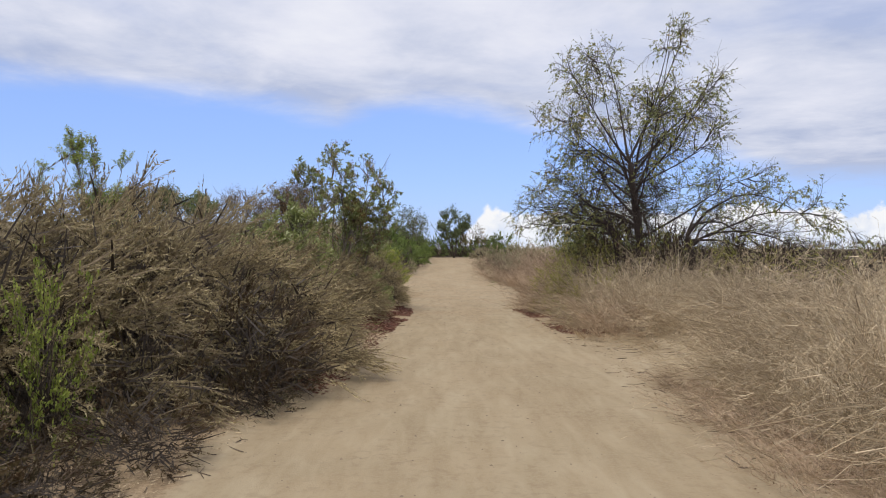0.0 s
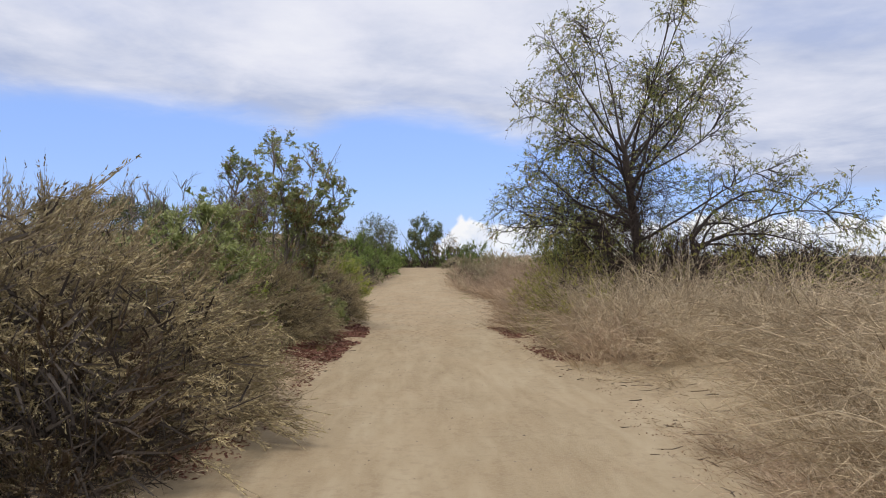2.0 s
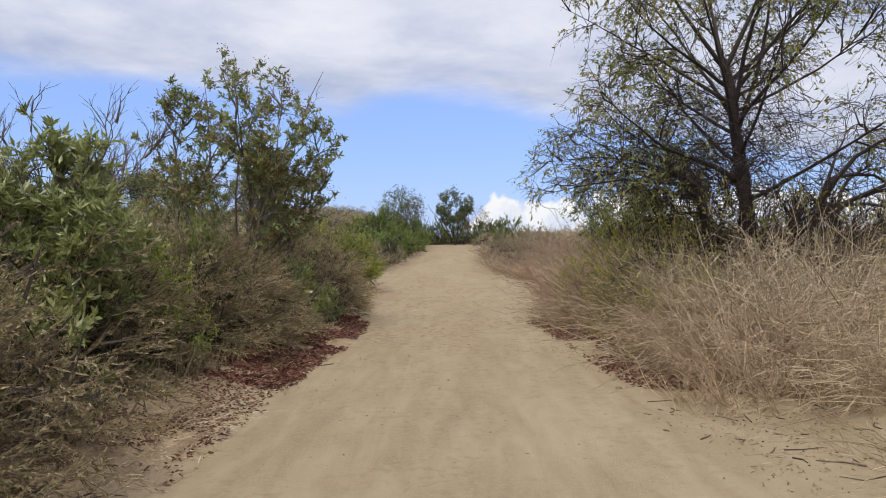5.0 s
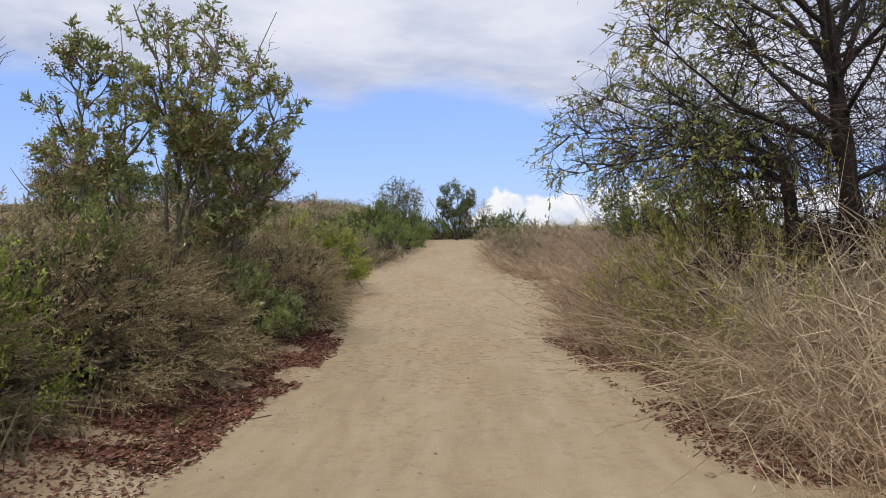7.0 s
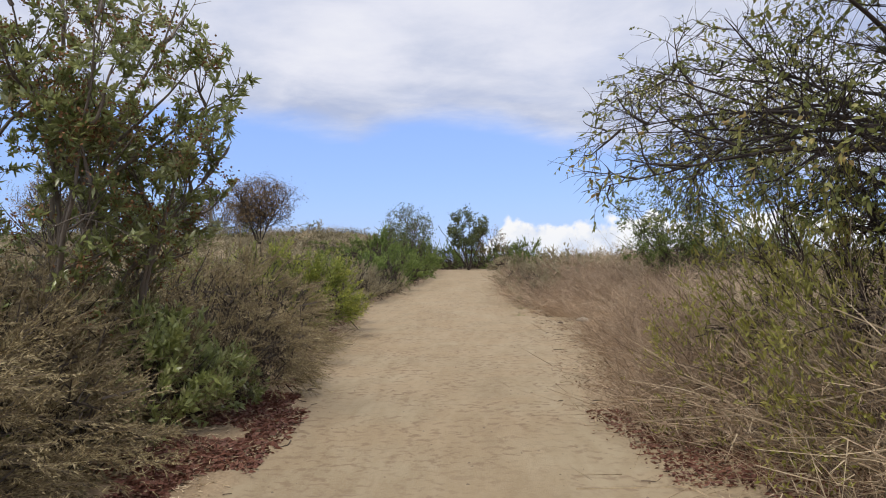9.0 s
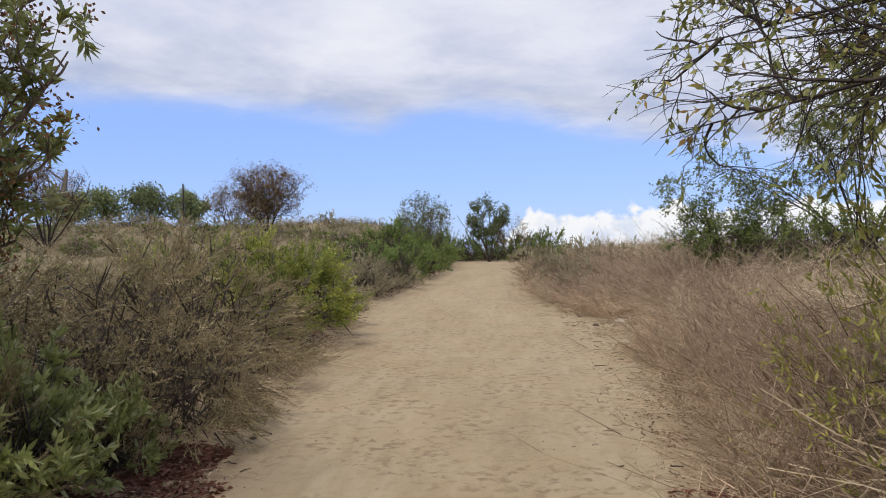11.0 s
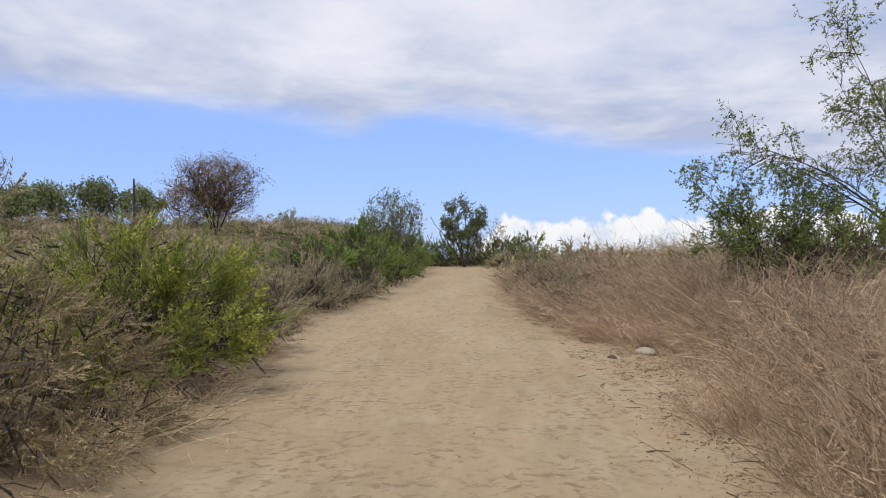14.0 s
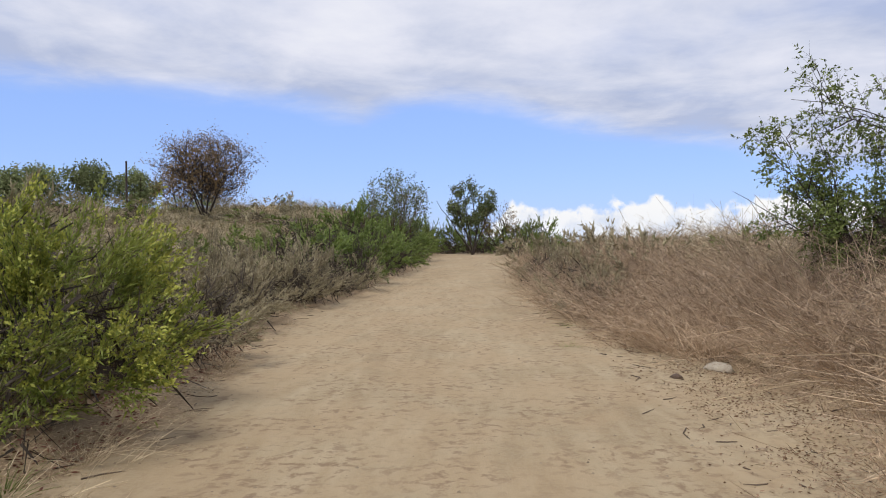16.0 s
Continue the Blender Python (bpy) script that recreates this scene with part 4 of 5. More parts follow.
# ---- distant trees and the pole ----
far_tree(48, "bare_round_tree", "round half-bare brownish tree on the grassy slope", -10.6, 50.2, 2.5, 3.3, 1.0, FAR_BROWN, DARK_BARK, 9500, 0.09, 0.1, 8, 0.65, fork=16, fine=1.5, oval=(0.6, 4.0))
far_tree(42, "feathery_tree", "small airy grey-green tree above the shrubs", -2.6, 51.8, 1.6, 3.7, 0.8, FAR_LEAF, GREY_BARK, 5200, 0.10, 0.2, 9, 0.40, oval=(0.2, 4.3))
far_tree(43, "leaning_tree", "small dense round-headed green tree at the end of the trail", 1.0, 63.0, 1.45, 4.4, 1.7, FAR_LEAF, DARK_BARK, 6000, 0.15, 0.05, 6, 0.28, oval=(1.5, 5.1))
far_tree(44, "bare_leaning_tree", "thin nearly bare tree at the end of the trail", 2.9, 63.5, 1.4, 3.2, 0.8, FAR_BROWN, DARK_BARK, 900, 0.11, 0.4, 5)
far_tree(45, "bare_round_tree", "half-bare tree with orange leaves on the slope", -19.2, 45.0, 1.9, 4.2, 1.0, FAR_BROWN, DARK_BARK, 3200, 0.09, 0.2, 9, 0.5, oval=(0.8, 4.6))
for k, (tx, ty, tr, th) in enumerate([(-34.0, 75, 2.6, 4.6), (-30.6, 77, 2.8, 5.0), (-26.8, 78, 2.0, 4.6), (-37.5, 77, 2.6, 4.2)]):
    far_tree(50 + k, "round_green_tree", "dark green rounded tree far behind the slope", tx, ty, tr, th, 0.6, FAR_LEAF, DARK_BARK, 4200, 0.26, 0.02, 7, 0.5, oval=(0.4, th), group="trees behind the slope")
for k, (tx, ty, tr, th) in enumerate([(-20.8, 72, 2.0, 4.2), (-18.0, 72, 1.6, 3.0)]):
    far_tree(60 + k, "reddish_brush_tree", "low reddish-brown bare tree on the slope", tx, ty, tr, th, 0.5, FAR_BROWN, DARK_BARK, 2000, 0.14, 0.2, 7, group="brush trees on the slope")


def make_pole():
    ob = tagged(new("utility_pole"), "thin weathered wooden pole standing on the slope", "pole")
    ob.matrix_basis = pose(-22.8, 68, float(height(-22.8, 68)) - 0.3)
    g = Geo()
    z = np.linspace(0, 3.8, 8)
    tubes(g, np.c_[np.zeros(8), 0.01 * np.sin(z), z][None], np.linspace(0.085, 0.06, 8)[None], 10)
    part("shaft", g, DARK_BARK, ob, smooth=True)
    g = Geo()
    tubes(g, np.array([[[0, 0.0, 3.78], [0, 0.0, 3.83], [0, 0, 3.85]]]), np.array([[0.07, 0.07, 0.01]]), 10)
    part("cap", g, DARK_BARK, ob)


make_pole()

# ---- kinds of shrub: near ones, and plainer ones for far away ----
pick = np.random.RandomState(77)
SAGE = [feathery_shrub(s, "sagebrush", "grey-brown feathery sagebrush on the bank behind", SAGE_LEAF, SAGE_TWIG, 90, 8, 10, spray=0.21, leaf_len=0.034, leaf_w=0.0120, solid=0.85, comb=(0.75, 0, 0.10), tufts=30, brush=0.38, outward=0.30, wood=10) for s in (101, 102, 103)]
SAGE_FRONT = [feathery_shrub(s, "sagebrush", "grey-brown feathery sagebrush leaning over the trail's edge", SAGE_LEAF, SAGE_TWIG, 130, 9, 17, spray=0.21, leaf_len=0.028, leaf_w=0.0092, solid=0.85, comb=(0.85, 0, 0.0), tufts=26, brush=0.38, outward=0.28, wood=10) for s in (104, 105, 106)]
SAGE_UP = [feathery_shrub(s, "tall_sagebrush", "tall olive-brown sagebrush with upright feathery shoots", SAGE_LEAF, SAGE_TWIG, 72, 8, 14, 1.05, 1.05, 0.22, 0.032, 0.0095, 0.2, (0.55, 0, 0.08), "tall feathery shrubs", 7, 0.8, 28, brush=0.4, outward=0.40) for s in (111, 112)]
RUST = [feathery_shrub(s, "buckwheat_shrub", "low dark rusty-brown shrub with dense small leaves", RUST_LEAF, TWIG, 60, 8, 9, 0.8, 0.9, 0.12, 0.027, 0.015, 0.15, (0, 0, 0), "rusty shrubs", 10, 0.85, 30, outward=0.5) for s in (121, 122)]
GREY = [feathery_shrub(s, "grey_sagebrush", "low grey-green sagebrush beside the trail", GREY_LEAF, SAGE_TWIG, 56, 8, 7, 0.8, 0.85, 0.17, 0.06, 0.014, 0.4, (0, 0, 0), "low grey shrubs", 12, 0.8, 26, brush=0.5, outward=0.55) for s in (131, 132)]
GREY_FAR = [feathery_shrub(s, "slope_sagebrush", "grey-green sagebrush scattered over the dry slope", GREY_LEAF, SAGE_TWIG, 14, 4, 5, 0.9, 0.85, 0.16, 0.105, 0.042, 0.2, (0, 0, 0), "slope shrubs", 4, 0.0) for s in (135, 136)]
GREEN = [leafy_shrub(s, "coyote_brush", "bright green coyote brush with small dense leaves", GREEN_LEAF, SAGE_TWIG, 56, 8, 10, leaf_len=0.046, leaf_w=0.024) for s in (141, 142)]
GREEN_FAR = [feathery_shrub(s, "green_slope_shrub", "rounded green shrub on the far bank", GREEN_LEAF, TWIG, 38, 5, 6, 0.95, 1.1, 0.13, 0.075, 0.033, 0.15, (0, 0, 0), "far green shrubs", 4, 0.55) for s in (145, 146)]
BRIGHT = [leafy_shrub(143, "bright_coyote_brush", "bright yellow-green bush with small dense leaves", BROOM_LEAF, SAGE_TWIG, 56, 9, 11, leaf_len=0.040, leaf_w=0.021)]
DEEP = [feathery_shrub(s, "green_broom_shrub", "deep green fine-leaved shrub beside the trail", DEEP_LEAF, TWIG, 56, 6, 8, 0.95, 1.15, 0.13, 0.060, 0.025, 0.15, (0, 0, 0), "deep green shrubs", 6, 0.6) for s in (151, 152)]
LIME = [feathery_shrub(s, "flowering_broom", "yellow-green flowering shrub at the trail's edge", BROOM_LEAF, TWIG, 110, 12, 9, 0.85, 1.15, 0.19, 0.042, 0.0120, 0.25, (0, 0, 0), "yellow flowering shrubs", 12, 0.8, 22, LIME_LEAF) for s in (161, 162)]
TOYON = [leafy_shrub(s, "toyon_shrub", "dark evergreen shrub with long leathery leaves", TOYON_LEAF, GREY_BARK, 54, 5, 9, 0.7, 1.0, 0.10, 0.036, 0.15, "leathery shrubs") for s in (171, 172)]
DRY = [straw_shrub(s, "dry_brush", "pale straw-coloured heap of dead wiry stems", STRAW, 360, twig_len=0.18, twigs=4, width=0.0072, mass=150, segs=4) for s in (181, 182, 183)]
DRY_FAR = [straw_shrub(s, "distant_dry_brush", "low mound of pale dead brush on open ground", STRAW, 100, 0.9, 0.85, 0.18, "distant dry brush", 4, 0.0095, segs=2, mass=70) for s in (185,)]
PINK = [straw_shrub(s, "reddish_dry_brush", "reddish-tan heap of dead wiry stems", PINK_STRAW, 260, 0.8, 0.85, 0.17, "reddish dry brush", 6, 0.0070, 1.0, arch=0.4, segs=3, mass=140) for s in (191, 192)]
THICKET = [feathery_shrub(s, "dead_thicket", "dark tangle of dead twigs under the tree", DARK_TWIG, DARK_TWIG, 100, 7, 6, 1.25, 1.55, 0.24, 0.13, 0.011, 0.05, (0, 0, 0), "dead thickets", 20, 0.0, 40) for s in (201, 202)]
OLIVE = [leafy_shrub(s, "yellowing_shrub", "thin olive shrub with yellowing narrow leaves", YELLOWING, TWIG, 34, 6, 7, 0.85, 1.2, 0.06, 0.018, 0.28, "yellowing shrubs", solid=0.0) for s in (211,)]


def along(side, y0, y1, gap, offset, sx, sz, jitter=0.25):
    """Rows for shrubs in a line beside the trail, offset from its edge."""
    rows, y = [], y0
    while y < y1:
        yy = y + pick.uniform(-jitter, jitter)
        o = offset + pick.uniform(-jitter, jitter)
        x = float(left_edge(yy)) - o if side < 0 else float(right_edge(yy)) + o
        f = pick.uniform(0.82, 1.2)
        rows.append((x, yy, sx * f, sz * f * pick.uniform(0.85, 1.15)))
        y += gap
    return rows


# ---- shrubs beside the trail, on the side where the bank is high ----
sage_front, sage, sage_up, rust, grey, grey_far, green, green_far, deep, lime, toyon, dry, dry_far, pink, thicket, olive = ([] for _ in range(16))
rust += along(-1, 1.5, 7.9, 0.8, 0.75, 0.95, 1.15)
rust += along(-1, 2.0, 4.9, 1.0, 1.55, 1.05, 1.5)
sage_front += along(-1, 6.2, 8.3, 0.95, 1.9, 1.0, 1.35)
sage += along(-1, -3, 1, 1.6, 0.9, 0.95, 1.0)
sage_front += along(-1, 8.1, 11.3, 1.1, 1.0, 0.88, 1.12)
sage_front += along(-1, 11.9, 14.9, 1.25, 1.85, 0.85, 0.9)
sage += along(-1, -3, 3, 1.2, 1.9, 1.1, 1.15)
sage += along(-1, 3, 8, 1.35, 2.5, 1.15, 1.35)
sage += along(-1, 8, 12, 1.4, 2.0, 1.1, 1.6) + along(-1, 12.2, 15.2, 1.4, 2.1, 1.0, 1.0)
sage_up += along(-1, -1, 6, 1.45, 3.3, 1.2, 1.05) + along(-1, 6, 11.8, 1.45, 3.3, 1.2, 1.4) + along(-1, 12.2, 14.5, 1.45, 3.3, 1.1, 1.05)
sage_up += along(-1, 2, 15, 2.0, 4.8, 1.3, 1.2)
sage_front += along(-1, 19.0, 23.2, 1.15, 0.9, 0.8, 1.0)
sage += along(-1, 18.9, 23.0, 1.3, 1.8, 1.0, 1.0)
sage_up += along(-1, 18.5, 27, 1.5, 3.1, 1.1, 1.12)
grey += along(-1, 26.6, 35, 1.15, 0.8, 0.95, 1.0)
grey += along(-1, 26, 36, 1.4, 1.9, 1.1, 1.15)
lime += [(-2.45, 25.0, 1.2, 1.3), (-3.4, 25.3, 1.2, 1.4), (-2.4, 24.0, 0.85, 0.95), (-4.5, 26.0, 1.1, 1.3), (-3.3, 27.0, 0.8, 0.8)]
rust = [q for q in rust if math.hypot(q[0] + 2.95, q[1] - 5.0) > 1.05 and not (q[1] < 4 and q[0] > -2.3 - 0.1 * q[1])]
bright = [(-2.95, 5.2, 0.55, 1.15), (-2.5, 13.4, 0.8, 1.1)]
green += [(-2.75, 15.3, 0.85, 1.3), (-5.0, 10.6, 0.8, 1.25), (-6.2, 7.6, 1.0, 1.1), (-3.8, 15.8, 0.8, 1.0)]
toyon += [(-1.8, 17.5, 0.75, 0.85), (-1.85, 16.9, 0.7, 0.9), (-2.3, 18.0, 0.8, 0.9), (-1.65, 18.1, 0.55, 0.65), (-2.6, 11.6, 0.8, 1.0), (-3.3, 11.9, 0.9, 1.1)]
sage_front += [(-2.6, 16.1, 0.9, 1.05), (-3.4, 17.2, 1.0, 1.1), (-2.25, 16.2, 0.7, 0.85)]
rust += [(-2.55, 4.3, 0.6, 0.4), (-2.2, 3.7, 0.6, 0.35), (-2.95, 4.8, 0.5, 0.4), (-2.6, 3.5, 0.7, 0.4), (-2.2, 5.0, 0.65, 0.55)]
rust += [(-1.75, 6.5, 0.5, 0.5), (-1.7, 7.2, 0.5, 0.5), (-1.75, 7.8, 0.5, 0.55)]
sage_up += [(-2.5, 16.9, 0.75, 1.0), (-2.0, 17.2, 0.55, 0.9)]
sage_up += [(-2.8, 15.1, 0.9, 1.15), (-3.4, 14.5, 1.0, 1.2), (-2.4, 15.7, 0.7, 1.0)]
sage_front += [(-2.1, 15.5, 0.75, 0.8), (-2.25, 14.8, 0.85, 0.9), (-3.2, 15.6, 0.9, 1.0)]
deep += along(-1, 39.5, 46, 1.5, 0.95, 1.2, 1.45)
deep += along(-1, 38.5, 49, 1.9, 2.3, 1.3, 1.4)
grey += along(-1, 34.5, 38.5, 1.1, 0.7, 0.85, 0.9)
green_far += along(-1, 33, 46, 2.1, 3.6, 1.1, 1.0)
deep += along(-1, 47, 64, 1.9, 1.0, 1.3, 1.45)
green_far += along(-1, 50, 66, 1.8, 3.0, 1.4, 1.5)
rust += [(-3.4, 48.5, 1.3, 1.4), (-2.2, 50.5, 1.2, 1.5), (-4.3, 50.0, 1.2, 1.2)]
# past the crest, where the trail bends out of sight
green_far += [(-3.0 + 1.1 * k, 68 + 1.5 * pick.rand(), 1.5, 2.3) for k in range(9)]
deep += [(-1.6, 65.5, 1.2, 1.7), (-0.6, 66.5, 1.3, 1.6), (0.6, 67.2, 1.3, 1.4), (1.8, 67.6, 1.2, 1.3), (3.6, 63.0, 1.2, 1.5), (4.7, 61.5, 1.3, 1.7), (3.2, 65.5, 1.2, 1.6)]

# ---- dry brush on the low side ----
pink += along(1, 2.6, 8.0, 0.75, 0.4, 0.5, 0.42, 0.15)
dry += along(1, 2.6, 8.2, 0.8, 0.95, 0.75, 0.75, 0.2)
dry += along(1, 2.2, 8.6, 0.9, 1.65, 0.9, 1.0)
dry += along(1, 2.0, 9.0, 1.0, 2.45, 1.0, 1.25)
dry += along(1, 8.8, 12.2, 0.9, 2.1, 0.75, 0.75)
dry += along(1, 8.6, 12.5, 0.95, 2.8, 0.9, 1.1)
dry += along(1, 3.0, 16, 1.1, 3.5, 1.1, 1.3)
dry_far += along(1, 3, 16, 1.3, 4.7, 1.3, 1.4)
dry_far += along(1, 2, 18, 1.5, 6.4, 1.4, 1.1)
dry += along(1, 11.8, 16, 0.85, 1.5, 0.9, 1.0)
pink += along(1, 12.2, 13.8, 0.75, 0.9, 0.75, 0.9, 0.15)
pink += along(1, 13.9, 16.6, 0.75, 1.1, 0.75, 0.95, 0.15)
pink += along(1, 16.7, 19.3, 0.7, 0.85, 0.7, 0.9, 0.15)
dry += along(1, 13.5, 16.5, 0.85, 1.5, 0.9, 1.2)
pink += along(1, 16.5, 19.5, 0.85, 1.5, 0.9, 1.2)
pink += along(1, 19, 24, 0.8, 1.6, 0.8, 1.05)
pink += along(1, 19.8, 23.6, 0.65, 0.95, 0.65, 0.8, 0.2)
pink += along(1, 23.6, 28, 0.8, 1.75, 0.75, 0.9, 0.25)
pink += along(1, 26, 44, 1.2, 2.6, 1.1, 1.35)
pink += along(1, 28, 36, 0.9, 0.95, 0.9, 0.95)
dry += along(1, 17, 27, 1.0, 2.7, 1.05, 0.9)
pink += along(1, 24, 34, 1.05, 1.9, 1.0, 1.15)
dry_far += along(1, 18, 30, 1.3, 4.0, 1.2, 1.3)
dry_far += along(1, 30, 44, 1.3, 4.0, 1.3, 1.35)
dry_far += along(1, 20, 44, 1.6, 5.6, 1.4, 1.4)
grey += along(1, 32, 42, 2.2, 0.95, 0.9, 0.85)
pink += along(1, 35, 44, 1.2, 0.9, 0.95, 1.0)
grey_far += along(1, 34, 48, 1.3, 2.4, 1.2, 1.0)
grey_far += along(1, 43, 62, 1.4, 1.0, 1.1, 0.9)
green_far += along(1, 47, 64, 2.6, 2.2, 1.1, 0.85)
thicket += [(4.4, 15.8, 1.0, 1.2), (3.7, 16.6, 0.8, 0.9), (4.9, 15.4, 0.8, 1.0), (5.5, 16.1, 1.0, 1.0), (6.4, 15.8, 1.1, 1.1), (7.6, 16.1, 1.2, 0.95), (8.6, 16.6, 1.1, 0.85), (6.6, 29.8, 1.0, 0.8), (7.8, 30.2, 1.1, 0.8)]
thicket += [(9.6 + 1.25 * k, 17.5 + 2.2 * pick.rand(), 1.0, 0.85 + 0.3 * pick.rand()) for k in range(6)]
dry_far += [(9.0 + 1.3 * k, 15.0 + 2.0 * pick.rand(), 1.2, 1.5) for k in range(7)]
dry += [(3.4, 13.0, 1.0, 1.4), (4.2, 13.4, 1.1, 1.45), (3.0, 14.0, 0.9, 1.3), (3.6, 14.6, 1.0, 1.4), (4.6, 14.5, 1.1, 1.5), (3.9, 15.4, 1.0, 1.6), (3.4, 16.1, 0.9, 1.35), (4.9, 15.3, 1.1, 1.6), (5.6, 13.8, 1.1, 1.35)]
olive += [(2.6, 16.8, 0.6, 0.85), (2.8, 15.3, 0.6, 0.9), (2.9, 18.0, 0.7, 0.95), (3.0, 14.3, 0.6, 0.9), (3.3, 16.9, 0.9, 1.3), (3.2, 15.6, 0.8, 1.15), (4.0, 15.4, 0.8, 1.4), (3.6, 16.2, 0.8, 1.6), (3.7, 17.7, 1.0, 1.5), (5.2, 15.0, 1.0, 1.3), (6.6, 15.1, 1.1, 1.25), (7.8, 15.6, 1.1, 1.0), (4.8, 19.0, 1.1, 1.2)]
green += [(6.9, 29.7, 1.1, 1.15), (7.8, 29.8, 1.2, 1.3), (8.9, 30.0, 1.3, 1.4)]
green_far += [(5.4, 38.0, 1.0, 0.9), (9.8, 31.5, 1.3, 1.4), (7.0, 36.0, 1.1, 1.0)]

# ---- wider slopes ----
for k in range(270):
    sx_, sy_ = -pick.uniform(4.5, 26), pick.uniform(19, 62)
    if sx_ > float(left_edge(sy_)) - 3.5:
        continue
    (grey_far if pick.rand() < 0.62 else (dry_far if pick.rand() < 0.6 else green_far)).append((sx_, sy_, pick.uniform(0.8, 1.5), pick.uniform(0.5, 0.95)))
for k in range(60):
    (dry_far if pick.rand() < 0.6 else grey_far).append((pick.uniform(8.5, 28), pick.uniform(2, 60), pick.uniform(1.0, 1.6), pick.uniform(0.8, 1.2)))
for k in range(34):
    grey_far.append((-pick.uniform(7.5, 18), pick.uniform(-3, 18), pick.uniform(1.3, 1.9), pick.uniform(1.0, 1.35)))
for kinds, rows, turns in ((SAGE_FRONT, sage_front, (-75, 25)), (SAGE, sage, (-75, 25)), (SAGE_UP, sage_up, (-90, 60)), (RUST, rust, (0, 360)), (GREY, grey, (0, 360)), (GREY_FAR, grey_far, (0, 360)), (GREEN, green, (0, 360)), (BRIGHT, bright, (0, 360)), (GREEN_FAR, green_far, (0, 360)), (DEEP, deep, (0, 360)),
                           (LIME, lime, (0, 360)), (TOYON, toyon, (0, 360)), (DRY, dry, (0, 360)), (DRY_FAR, dry_far, (0, 360)), (PINK, pink, (0, 360)), (THICKET, thicket, (0, 360)), (OLIVE, olive, (0, 360))):
    settle(kinds, rows, pick, turns)

# ---- ground cover and litter ----


def slope_grass():
    """Dry grass over the slopes, away from the trail."""
    rng = np.random.RandomState(301)
    for name, side, n in (("slope_grass", -1, 42000), ("flat_grass", 1, 26000)):
        y = rng.uniform(-6, 66, n)
        off = rng.uniform(0.8, 5.2, n) ** 2
        x = np.where(side < 0, left_edge(y) - off, right_edge(y) + 1.2 + off)
        clump = vnoise(x * 0.8 + 31, y * 0.8)
        ok = clump > 0.32
        x, y, clump = x[ok], y[ok], clump[ok]
        at = np.c_[x, y, height(x, y) - 0.02]
        k = len(at)
        g = Geo()
        needles(g, at, unit(np.c_[rng.normal(size=(k, 2)) * 0.35, np.ones(k)]), 0.38 * rng.uniform(0.4, 1.3, k) * (0.5 + clump), 0.022, rng)
        tagged(new(name, g.mesh(name, SLOPE_STRAW)), "dry tan grass covering the open slope", "grass", kind="stuff")


def litter(name, label, mat, n, side, y0, y1, lo, hi, size, seed, slim=0.4):
    """Fallen bits that lie flat along the trail's edge."""
    rng = np.random.RandomState(seed)
    y = rng.uniform(y0, y1, n)
    off = lo + (hi - lo) * rng.beta(1.6, 2.2, n)
    x = left_edge(y) - off if side < 0 else right_edge(y) + off
    ok = vnoise(x * 2.3 + seed, y * 2.3) > 0.33
    x, y = x[ok], y[ok]
    k = len(x)
    a = rng.uniform(0, 2 * math.pi, k)
    g = Geo()
    blades(g, np.c_[x, y, height(x, y) + 0.006 + 0.012 * rng.rand(k)], unit(np.c_[np.cos(a), np.sin(a), rng.normal(size=k) * 0.25]), size * rng.uniform(0.5, 1.5, k), size * slim * rng.uniform(0.7, 1.3, k), rng, 0.3)
    tagged(new(name, g.mesh(name, mat)), label, "litter", kind="stuff")


def stones():
    """Pebbles on the sand, more of them towards the edges."""
    rng = np.random.RandomState(311)
    n = 3600
    y = rng.uniform(2, 30, n)
    l, r = left_edge(y), right_edge(y)
    u = np.where(rng.rand(n) < 0.6, rng.beta(0.35, 0.35, n), rng.rand(n))
    x = l - 0.2 + (r - l + 0.9) * u
    s = 0.004 + 0.013 * rng.rand(n) ** 5
    ring = np.array([[math.cos(a), math.sin(a), 0] for a in np.arange(5) * 2 * math.pi / 5])
    shape = np.r_[ring, [[0, 0, 0.7]]]
    v = shape[None] * s[:, None, None] * (1 + 0.25 * rng.normal(size=(n, 6, 3))) + np.c_[x, y, height(x, y) - 0.001][:, None, :]
    i = (np.arange(n) * 6)[:, None]
    k = np.arange(5)
    j = (k + 1) % 5
    g = Geo()
    g.put(v, tris=np.stack([i + k, i + j, np.broadcast_to(i + 5, (n, 5))], -1))
    tagged(new("pebbles", g.mesh("pebbles", STONE)), "small pale pebbles scattered over the sand", "stones", kind="stuff")


